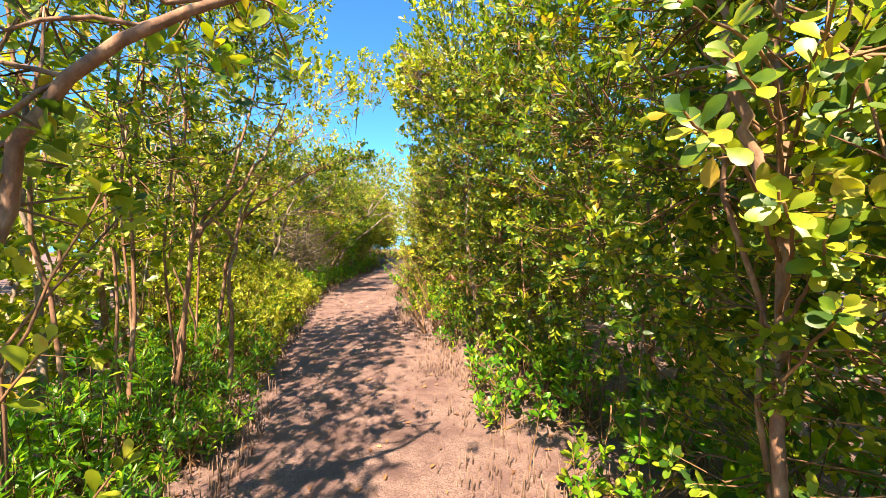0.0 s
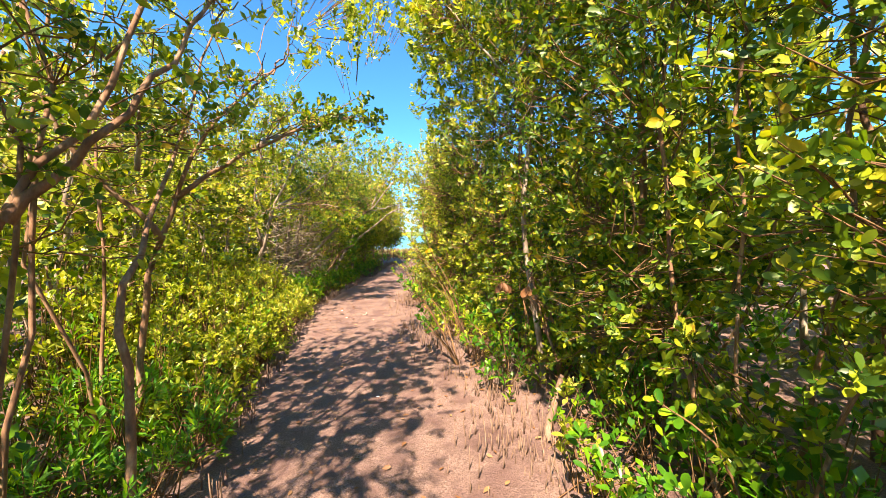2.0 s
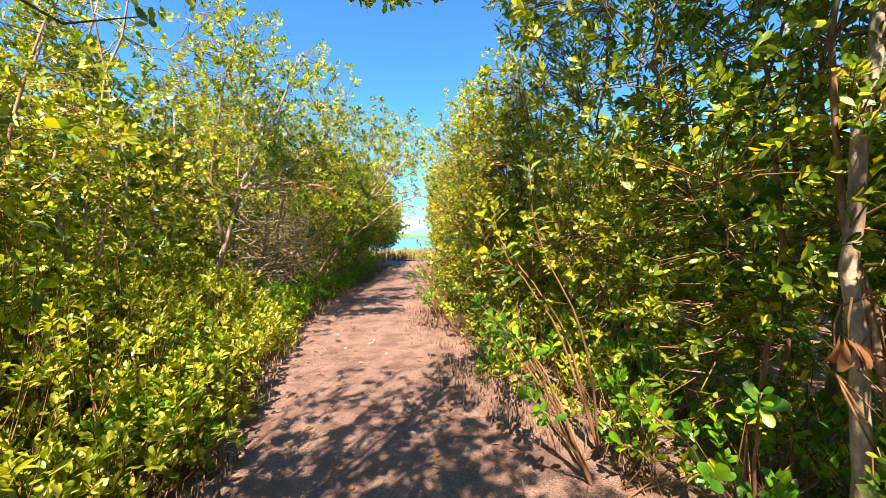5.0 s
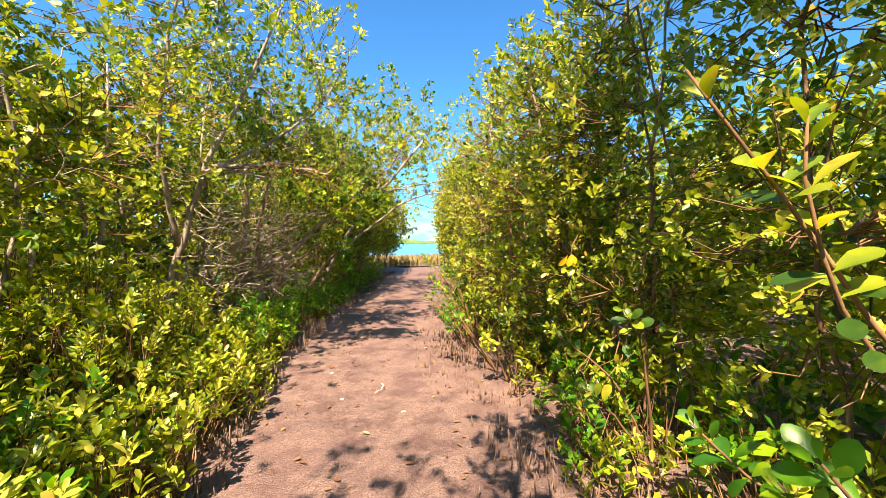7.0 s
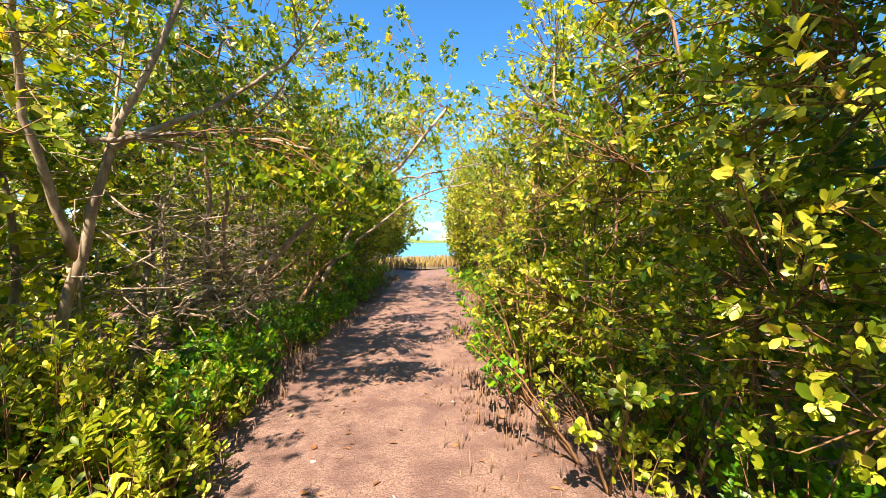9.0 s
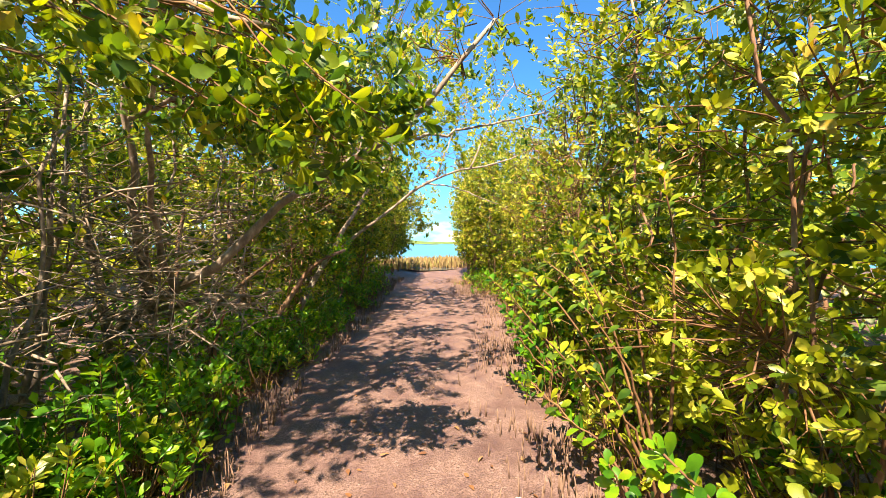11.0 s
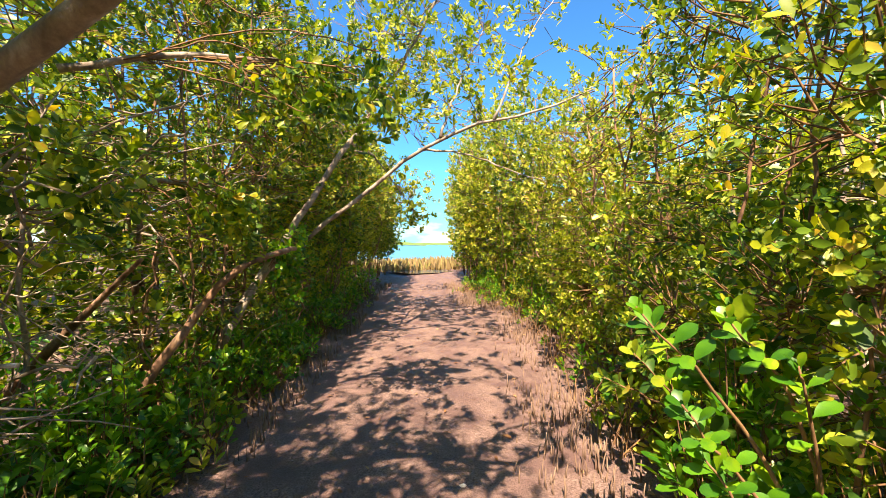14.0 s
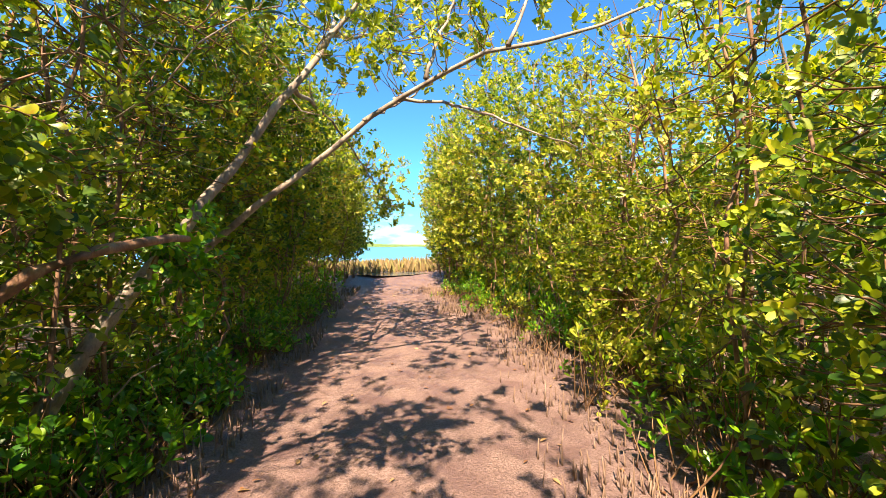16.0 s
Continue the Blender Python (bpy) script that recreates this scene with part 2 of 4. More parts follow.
def ground_z(x, y):
    """Height of the mud: a slight cross fall, a trodden hollow, falling away to the water past the shore."""
    x, y = np.asarray(x, float), np.asarray(y, float)
    z = 0.035 * np.clip(x + 2.4, -3, 3)
    mid, half = (edge_l(y) + edge_r(y)) / 2, (edge_r(y) - edge_l(y)) / 2
    z = z + 0.05 * np.clip((np.abs(x - mid) - half) / 0.6, 0, 1) * (y < 32)
    z = z + 0.012 * np.sin(3.1 * x + 1.7 * y) * np.sin(2.3 * y - 1.1 * x) + 0.006 * np.sin(9 * x + 4 * np.sin(5 * y)) * np.sin(8 * y + 3 * np.sin(4 * x))
    return z - 1.2 * np.clip((y - 36) / 14, 0, 1)


def in_corridor(p, slack=0.0):
    """Whether points lie in the open space over the path."""
    up = np.clip((p[:, 2] - 1.5) / 1.3, 0, 1)
    up = up * up * (3 - 2 * up)
    inward = np.interp(p[:, 1], [17, 21, 24, 29, 31], [0, 0.35, 0.62, 0.7, 0.3]) * np.clip(p[:, 2] - 0.3, 0, 1)
    bulge = 0.32 * np.interp(p[:, 1], [8.5, 10, 13, 14.2], [0, 1, 1, 0]) * np.clip((p[:, 2] - 0.35) / 0.5, 0, 1)
    left = edge_l(p[:, 1]) + inward + np.interp(p[:, 1], OVER_Y, OVER_L) * up
    right = edge_r(p[:, 1]) - inward - bulge - np.interp(p[:, 1], OVER_Y, OVER_R) * up
    y, z = p[:, 1], p[:, 2]
    wild = 1 + 0.9 * np.clip((y - 15) / 5, 0, 1)
    ragged = 0.11 * np.sin(3.1 * y + 2.3 * z) + 0.09 * np.sin(6.3 * y - 4.1 * z + 1.3) - 0.09
    ragged_r = 0.11 * np.sin(2.7 * y - 2.9 * z + 2.0) + 0.09 * np.sin(5.5 * y + 4.7 * z) - 0.09
    return (p[:, 0] > left + ragged * wild + slack) & (p[:, 0] < right - ragged_r * wild - slack)


# ---- mesh helpers ----
rng = np.random.default_rng(7)


def unit(v):
    return v / np.maximum(np.linalg.norm(v, axis=-1, keepdims=True), 1e-9)


def mesh_of(name, verts, tris, material, smooth=True):
    me = bpy.data.meshes.new(name)
    verts, tris = np.asarray(verts, np.float32).reshape(-1, 3), np.asarray(tris, np.int32).reshape(-1, 3)
    me.vertices.add(len(verts))
    me.vertices.foreach_set("co", verts.ravel())
    me.loops.add(tris.size)
    me.loops.foreach_set("vertex_index", tris.ravel())
    me.polygons.add(len(tris))
    me.polygons.foreach_set("loop_start", np.arange(0, tris.size, 3, dtype=np.int32))
    me.polygons.foreach_set("use_smooth", np.full(len(tris), smooth))
    me.update(calc_edges=True)
    me.materials.append(material)
    return me


def part(name, geo, material, parent, label="", kind="", smooth=True):
    """One mesh under a thing; geo is (verts, triangles) in world places, the thing's own place is taken off."""
    verts, tris = geo
    if len(verts) == 0:
        return None
    off = np.array(parent.matrix_basis.translation) if parent else np.zeros(3)
    if parent and parent.parent:
        off = off + np.array(parent.parent.matrix_basis.translation)
    ob = new(name, mesh_of(name, np.asarray(verts) - off, tris, material, smooth))
    ob.parent = parent
    return tagged(ob, label, "", "", kind)


def thing(name, at, label, category, group=""):
    ob = new(name)
    ob.empty_display_size = 0.1
    ob.matrix_basis = Matrix.Translation(at)
    return tagged(ob, label, category, group)


def join(geos):
    vs, ts, k = [], [], 0
    for v, t in geos:
        if len(v):
            vs.append(v)
            ts.append(np.asarray(t) + k)
            k += len(v)
    return (np.concatenate(vs), np.concatenate(ts)) if vs else (np.zeros((0, 3)), np.zeros((0, 3), int))


def tubes(paths, radii, sides=6):
    """Tapered tubes along paths (n, k, 3) with radii (n, k)."""
    paths, radii = np.asarray(paths, float), np.asarray(radii, float)
    if len(paths) == 0:
        return np.zeros((0, 3)), np.zeros((0, 3), int)
    n, k, _ = paths.shape
    tan = unit(np.gradient(paths, axis=1))
    ref = np.broadcast_to(unit(np.array([0.53, 0.62, 0.31])), tan.shape)
    u = unit(np.cross(tan, ref))
    v = np.cross(tan, u)
    a = np.arange(sides) * 2 * math.pi / sides
    ring = u[:, :, None] * np.cos(a)[:, None] + v[:, :, None] * np.sin(a)[:, None]
    verts = paths[:, :, None] + ring * radii[:, :, None, None]
    idx = np.arange(n * k * sides).reshape(n, k, sides)
    nxt = np.roll(idx, -1, axis=2)
    q = np.stack([idx[:, :-1], nxt[:, :-1], nxt[:, 1:], idx[:, 1:]], -1).reshape(-1, 4)
    tris = np.concatenate([q[:, [0, 1, 2]], q[:, [0, 2, 3]]])
    if sides == 3:
        return verts.reshape(-1, 3), tris
    caps = []
    for end, flip in ((0, True), (k - 1, False)):
        for s in range(1, sides - 1):
            c = np.stack([idx[:, end, 0], idx[:, end, s], idx[:, end, s + 1]], -1)
            caps.append(c[:, ::-1] if flip else c)
    return verts.reshape(-1, 3), np.concatenate([tris] + caps)


def curve(points, k=10, wobble=0.0):
    """A smooth line of k points that passes through the given ones."""
    p = np.asarray(points, float)
    ends = np.concatenate([[2 * p[0] - p[1]], p, [2 * p[-1] - p[-2]]])
    gap = np.concatenate([[0], np.cumsum(np.linalg.norm(np.diff(p, axis=0), axis=1))])
    out = []
    for d in np.linspace(0, gap[-1], k):
        i = int(np.clip(np.searchsorted(gap, d) - 1, 0, len(p) - 2))
        t = (d - gap[i]) / max(gap[i + 1] - gap[i], 1e-6)
        a, b, c, e = ends[i:i + 4]
        out.append(0.5 * (2 * b + (c - a) * t + (2 * a - 5 * b + 4 * c - e) * t * t + (3 * b - a - 3 * c + e) * t ** 3))
    out = np.array(out)
    if wobble:
        out[1:-1] += rng.normal(0, wobble, (k - 2, 3))
    return out


# leaf outlines: along, across, up (obovate, folded on the midrib and drooping at the tip)
def obovate(stations):
    """A leaf from (along, half width, lift of the margin, droop of the midrib) stations between its base and tip."""
    pts, tri = [(0, 0, 0)], []
    for a, w, lift, droop in stations:
        pts += [(a, -w, droop + lift), (a, 0, droop), (a, w, droop + lift)]
    tip = len(pts)
    pts.append((1.0, 0, stations[-1][3] - 0.02))
    tri += [(0, 1, 2), (0, 2, 3)]
    for k in range(len(stations) - 1):
        b = 1 + 3 * k
        tri += [(b, b + 3, b + 4), (b, b + 4, b + 1), (b + 1, b + 4, b + 5), (b + 1, b + 5, b + 2)]
    tri += [(tip - 3, tip, tip - 2), (tip - 2, tip, tip - 1)]
    return np.array(pts, float), np.array(tri)


LEAF_FINE = obovate([(0.13, 0.03, 0.005, 0.0), (0.34, 0.15, 0.05, 0.005), (0.58, 0.235, 0.06, -0.005), (0.80, 0.225, 0.035, -0.035), (0.94, 0.12, 0.01, -0.065)])
LEAF_MID = (np.array([(0, 0, 0), (0.46, -0.205, 0.06), (0.46, 0.205, 0.06), (0.82, -0.185, 0.0), (0.82, 0.185, 0.0), (1.0, 0, -0.06), (0.5, 0, 0.0)]),
            np.array([(0, 1, 6), (0, 6, 2), (1, 3, 6), (6, 3, 5), (6, 5, 4), (6, 4, 2)]))
LEAF_FAR = (np.array([(0, 0, 0), (0.62, -0.27, 0.03), (1.0, 0, -0.04), (0.62, 0.27, 0.03)]), np.array([(0, 1, 2), (0, 2, 3)]))
LEAF_LANCE = (np.array([(0, 0, 0), (0.45, -0.12, 0.03), (0.45, 0.12, 0.03), (0.45, 0, 0), (1.0, 0, -0.05)]), np.array([(0, 1, 3), (0, 3, 2), (1, 4, 3), (3, 4, 2)]))


def leaves(base, way, up, size, shape):
    """Leaves at base, pointing along way, upper side towards up."""
    pts, tri = shape
    n = len(base)
    way = unit(way)
    side = unit(np.cross(way, up))
    nor = np.cross(side, way)
    s = np.asarray(size).reshape(-1, 1, 1)
    roll = rng.uniform(0.85, 1.2, (n, 1, 1))
    v = base[:, None] + s * (way[:, None] * pts[None, :, :1] + side[:, None] * pts[None, :, 1:2] * roll + nor[:, None] * pts[None, :, 2:3])
    t = tri[None] + (np.arange(n) * len(pts))[:, None, None]
    return v.reshape(-1, 3), t.reshape(-1, 3)


def sprig_leaves(pos, axis, per, size, shape, length=0.13, open_deg=45):
    """Rosettes: opposite pairs of leaves along the ends of twigs."""
    n = len(pos)
    if n == 0:
        return np.zeros((0, 3)), np.zeros((0, 3), int)
    axis = unit(axis)
    ref = unit(np.cross(axis, rng.normal(0, 1, (n, 3))))
    ref2 = np.cross(axis, ref)
    j = np.arange(per)
    pair = j // 2
    ang = pair * (math.pi / 2) + (j % 2) * math.pi + rng.normal(0, 0.3, (n, per))
    rad = ref[:, None] * np.cos(ang)[..., None] + ref2[:, None] * np.sin(ang)[..., None]
    back = (pair / max(per // 2, 1)) * length
    spread = np.radians(open_deg + 22 * (pair / max(per // 2 - 1, 1) - 0.6)) + rng.normal(0, 0.22, (n, per))
    way = axis[:, None] * np.cos(spread)[..., None] + rad * np.sin(spread)[..., None]
    way[..., 2] -= rng.uniform(-0.05, 0.16, (n, per))
    up = axis[:, None] * np.sin(spread)[..., None] - rad * np.cos(spread)[..., None] + rng.normal(0, 0.25, (n, per, 3))
    base = pos[:, None] - axis[:, None] * back[None, :, None] + rad * 0.004
    s = size * rng.uniform(0.62, 1.15, (n, per)) * (0.75 + 0.35 * (pair / max(per // 2 - 1, 1)))
    keep = rng.random((n, per)) > 0.08
    return leaves(base[keep], way[keep], up[keep], s[keep], shape)


def twigs_to(pos, axis, nodes, r0=0.004, sag=0.08, sides=3):
    """Thin twigs from the nearest limb node to each sprig."""
    if len(pos) == 0:
        return np.zeros((0, 3)), np.zeros((0, 3), int)
    d = np.linalg.norm(pos[:, None] - nodes[None], axis=-1)
    pick = nodes[np.argmin(d + 0.6 * np.maximum(nodes[None, :, 2] - pos[:, None, 2], 0), axis=1)]
    gap = np.linalg.norm(pos - pick, axis=1, keepdims=True)
    pick = pos + (pick - pos) * np.minimum(1, 0.34 / np.maximum(gap, 1e-6))
    if sides == 0:
        return tubes(np.stack([pick, pos], 1), np.broadcast_to(np.array([r0 * 1.1, r0 * 0.5]), (len(pos), 2)), 3)
    mid = (pick + pos) / 2 - unit(axis) * 0.06 + rng.normal(0, 0.03, pos.shape)
    mid[:, 2] -= sag * np.linalg.norm(pos - pick, axis=1)
    p = np.stack([pick, mid, pos], 1)
    r = np.broadcast_to(np.array([r0 * 1.5, r0 * 1.1, r0 * 0.5]), p.shape[:2])
    return tubes(p, r, sides)


def ball(n, shell=0.45):
    v = unit(rng.normal(0, 1, (n, 3)))
    return v * (shell + (1 - shell) * rng.random((n, 1)) ** 0.6)


GAP_RNG = np.random.default_rng(11)


def in_gap(p):
    """Gaps in the canopy: leaves that would stand between the sun and the sunny strips of low growth are thinned out."""
    s = p[:, 2] - 0.5
    gx, gy = p[:, 0] - TO_SUN.x / TO_SUN.z * s, p[:, 1] - TO_SUN.y / TO_SUN.z * s
    left, right = edge_l(gy) - gx, gx - edge_r(gy)
    herbs = (left > 0.0) & (left < 0.9) & (gy > 1.4) & (gy < 6.3) & (p[:, 2] > 1.2)
    mound = (left > -0.1) & (left < 1.9) & (gy > 6.2) & (gy < 11.8) & (p[:, 2] > 1.6)
    fleck = (left > -0.1) & (left < 1.0) & (gy > 11.7) & (gy < 18.0) & (p[:, 2] > 1.0)
    verge = (right > -0.1) & (right < 0.9) & (gy > 11.5) & (gy < 15.5) & (p[:, 2] > 1.4)
    wall = (right > -0.3) & (right < 1.2) & (gy > 15.5) & (gy < 23) & (p[:, 2] > 1.2)
    track = (left < 0.0) & (right < 0.0) & (p[:, 2] > 1.5)
    open_sun = track & (gy > 8.3) & (gy < 12.6)
    spots = np.sin(10.1 * gx + 1.3 * np.sin(7.7 * gy)) * np.sin(8.3 * gy + 1.7 * np.sin(5.9 * gx)) > -0.15
    rise = p[:, 2] - 2.6
    hx, hy = p[:, 0] - TO_SUN.x / TO_SUN.z * rise, p[:, 1] - TO_SUN.y / TO_SUN.z * rise
    crowns = (rise > 0.5) & (edge_l(hy) - hx > 0.6) & (edge_l(hy) - hx < 2.8) & (hy > 7.0) & (hy < 11.5)
    share = 0.4 * crowns + 0.72 * herbs + 0.6 * mound + 0.62 * fleck + 0.6 * verge + 0.55 * wall + 0.72 * open_sun + 0.72 * (track & ~open_sun & spots)
    return GAP_RNG.random(len(p)) < share


def tree(x, y, h, rad, sprigs, label, leaf=M_GREEN, shape=LEAF_MID, size=0.085, per=12, bark=M_BARK, stems=2, low=0.3, r0=0.035, lean=(0, 0), lines=None, extra=(), group="mangroves along the path", name="mangrove_tree"):
    """A mangrove: leaning stems, limbs spreading into the crown, twigs, and a crown of leaf rosettes that keeps off the path."""
    gz = float(ground_z(x, y))
    top = thing(name, (x, y, gz), label, "tree", group)
    nodes, c = [], np.array([x + lean[0], y + lean[1], gz + h * (0.5 + low / 2)])
    half = np.array([rad, rad, h * (0.5 - low / 2)])
    stem_lines = []
    if lines:
        for pts, ra, rb in lines:
            stem_lines.append((curve(pts, 16, 0.012), ra, rb))
    else:
        for s in range(stems):
            a = rng.uniform(0, 2 * math.pi)
            b = np.array([x + 0.14 * math.cos(a) * (stems > 1), y + 0.14 * math.sin(a) * (stems > 1), gz - 0.04])
            e = c + half * np.array([0.45 * math.cos(a), 0.45 * math.sin(a), rng.uniform(0.55, 0.85)])
            m = b * 0.55 + e * 0.45 + np.array([rng.normal(0, 0.2), rng.normal(0, 0.2), 0])
            stem_lines.append((curve([b, m, e], 12, 0.026), r0 * rng.uniform(0.7, 1.1), 0.008))
    for line, ra, rb in stem_lines:
        part("stem", tubes(line[None], np.linspace(ra, rb, len(line))[None] * (1 + 0.5 * np.exp(-np.arange(len(line)) * 1.5))[None], 8), bark, top)
        nodes.append(line[len(line) // 4:])
    limbs, lim_r = [], []
    allst = np.concatenate([n for n in nodes])
    for e in c + half * ball(max(6, int(rad * (7 if shape is LEAF_FAR else 12))), 0.35) * 0.85:
        cand = allst[allst[:, 2] < e[2] + 0.1]
        cand = cand if len(cand) else allst
        s = cand[np.argmin(np.linalg.norm(cand - e, axis=1) + rng.uniform(0, 1.6, len(cand)))]
        e = s + (e - s) * min(1.0, 0.75 / max(float(np.linalg.norm(e - s)), 1e-6))
        m = (s + e) / 2 + np.array([0, 0, -0.12]) + rng.normal(0, 0.05, 3)
        ln = curve([s, m, e], 8, 0.015)
        if in_corridor(ln[-1:], 0.1)[0]:
            continue
        limbs.append(ln)
        lim_r.append(np.linspace(min(r0 * 0.36, 0.009), 0.003, 8))
    for ln, lr in zip(limbs, lim_r):
        part("limb", tubes(ln[None], lr[None], 3 if shape is LEAF_FAR else 5), bark, top)
    nodes += limbs
    nodes = np.concatenate(nodes)
    heart = c + half * ball(max(7, int(sprigs / 22)), 0.55) * 0.95
    some = sprigs * 3 // 5
    pos = np.concatenate([heart[rng.integers(0, len(heart), some)] + rng.normal(0, 1, (some, 3)) * np.array([0.17, 0.17, 0.15]) * (0.6 + 0.45 * rad), c + half * ball(sprigs - some)])
    pos += rng.normal(0, 0.12, pos.shape)
    pos = pos[(pos[:, 2] > gz + 0.12)]
    pos = pos[~in_corridor(pos, -0.06)]
    lead = max(4, sprigs // 14)
    spike = c + half * unit(rng.normal(0, 1, (lead, 3)) * np.array([1, 1, 0.2]) + np.array([0, 0, 1.1])) * rng.uniform(0.95, 1.25, (lead, 1))
    pos = np.concatenate([pos, spike[~in_corridor(spike, -0.06)]])
    for ec, er, en in extra:
        more = np.array(ec) + np.array(er) * ball(en, 0.2)
        pos = np.concatenate([pos, more])
    pos = pos[~in_gap(pos)]
    deep = np.maximum(edge_l(pos[:, 1]) - pos[:, 0], pos[:, 0] - edge_r(pos[:, 1]))
    pos = pos[(deep < 0.9) | (deep > 1.9) | (rng.random(len(pos)) < 0.5)]
    toward = np.sign((edge_l(pos[:, 1]) + edge_r(pos[:, 1])) / 2 - pos[:, 0])[:, None] * np.array([0.28, 0, 0]) + np.array([0, -0.12, 0])
    axis = unit(pos - c) * 0.32 + np.array(TO_SUN) * 0.5 + toward + rng.normal(0, 0.42, pos.shape)
    close = (np.maximum(edge_l(pos[:, 1]) - pos[:, 0], pos[:, 0] - edge_r(pos[:, 1])) < 0.45) & (shape is not LEAF_FAR) & (pos[:, 2] < 3.1) & (pos[:, 1] < 17)
    if size < 0.16:
        part("twigs", join([twigs_to(pos[close], axis[close], nodes), twigs_to(pos[~close], axis[~close], nodes, sides=0)]), M_TWIG, top, kind="stuff")
    part("crown", join([sprig_leaves(pos[close], axis[close], per, size, shape), sprig_leaves(pos[~close], axis[~close], per, size * 1.08, LEAF_FAR)]), leaf, top, kind="stuff")
    return top

# ---- ground, water, far shore ----


def grid_sheet(xs, ys, zf):
    gx, gy = np.meshgrid(xs, ys)
    v = np.stack([gx, gy, zf(gx, gy)], -1).reshape(-1, 3)
    idx = np.arange(len(xs) * len(ys)).reshape(len(ys), len(xs))
    q = np.stack([idx[:-1, :-1], idx[:-1, 1:], idx[1:, 1:], idx[1:, :-1]], -1).reshape(-1, 4)
    return v, np.concatenate([q[:, [0, 1, 2]], q[:, [0, 2, 3]]])


far = np.array([5, 9, 16, 30, 60, 120, 300, 900, 3000.0])
xs = np.concatenate([-9 - far[::-1], np.arange(-9, -5, 0.25), np.arange(-5, 2, 0.085), np.arange(2, 7, 0.25), 7 + far])
ys = np.concatenate([-6 - far[::-1], np.arange(-6, 1.5, 0.3), np.arange(1.5, 24, 0.1), np.arange(24, 52, 0.3), 52 + far])
ground = part("ground", grid_sheet(xs, ys, ground_z), M_MUD, None)
tagged(ground, "pinkish brown mud path trodden through the mangroves", "ground", "", "structure")
sea = part("water", grid_sheet(np.array([-4000, -60, 60, 4000.0]), np.array([37.5, 60, 400, 4000.0]), lambda a, b: a * 0 - 0.42), M_SEA, None)
tagged(sea, "turquoise sea water beyond the shore", "water", "", "structure")
puddle_a = np.linspace(0, 2 * math.pi, 40, endpoint=False)
puddle_r = 1 + 0.16 * np.sin(3 * puddle_a) + 0.08 * np.sin(7 * puddle_a + 1)
pv = np.stack([-3.4 + 1.6 * puddle_r * np.cos(puddle_a), 31.0 + 1.1 * puddle_r * np.sin(puddle_a), 0 * puddle_a + 0.035], -1)
puddle = part("puddle", (np.concatenate([pv, [[-3.4, 31, 0.035]]]), [(i, (i + 1) % 40, 40) for i in range(40)]), M_PUDDLE, None)
tagged(puddle, "shallow puddle of tidal water on the mud", "puddle", "", "structure")


def hill(name, x0, x1, y, height, label):
    us = np.linspace(0, 1, 90)
    vs = np.linspace(0, 1, 10)

    def zf(a, b):
        u, v = (a - x0) / (x1 - x0), (b - y) / 60
        body = np.sin(np.clip(u, 0, 1) * math.pi) ** 0.5 * np.sin(np.clip(v, 0, 1) * math.pi * 0.5 + 0.15)
        return -0.6 + height * body * (0.9 + 0.06 * np.sin(a * 0.21) + 0.05 * np.sin(a * 0.53 + b) + 0.03 * np.sin(a * 1.7 + b * 0.9))
    g = grid_sheet(x0 + us * (x1 - x0), y + vs * 60, zf)
    return tagged(part(name, g, M_HILL, None), label, "hill", "", "structure")


hill("backdrop_hill", -260, -12, 420, 9.0, "low wooded headland across the water")
hill("backdrop_shore", -420, 380, 560, 4.4, "far wooded shore across the water")

# ---- trees that can be told apart ----
VIS = "brown-barked mangrove with glossy obovate leaves beside the path"

# tree with a forked reddish trunk
tree(-2.32, 4.75, 3.9, 0.95, 150, "slender reddish mangrove forking at chest height beside the path", M_YELLOW, LEAF_FINE, 0.07, 10, M_BARK, low=0.55, r0=0.03, lean=(0.0, 0.7),
     lines=[([(-2.42, 4.70, -0.05), (-2.3, 4.66, 0.8), (-2.12, 4.6, 1.68), (-1.98, 4.9, 2.25), (-1.92, 5.1, 2.9), (-1.9, 5.3, 3.5)], 0.025, 0.008),
            ([(-2.12, 4.6, 1.68), (-1.92, 4.75, 2.0), (-1.72, 5.0, 2.5), (-1.6, 5.2, 3.0)], 0.02, 0.006),
            ([(-2.2, 5.2, -0.05), (-2.16, 5.15, 0.9), (-2.15, 5.15, 1.35), (-2.44, 5.98, 2.3), (-2.3, 6.2, 3.2)], 0.026, 0.007)],
     # the last clump is out of view overhead, added to shade the path
     extra=[((-1.8, 5.5, 3.75), (0.5, 0.8, 0.7), 190), ((-1.55, 4.6, 3.9), (0.55, 0.7, 0.5), 130), ((-1.1, 4.4, 4.5), (0.7, 0.9, 0.3), 70)])
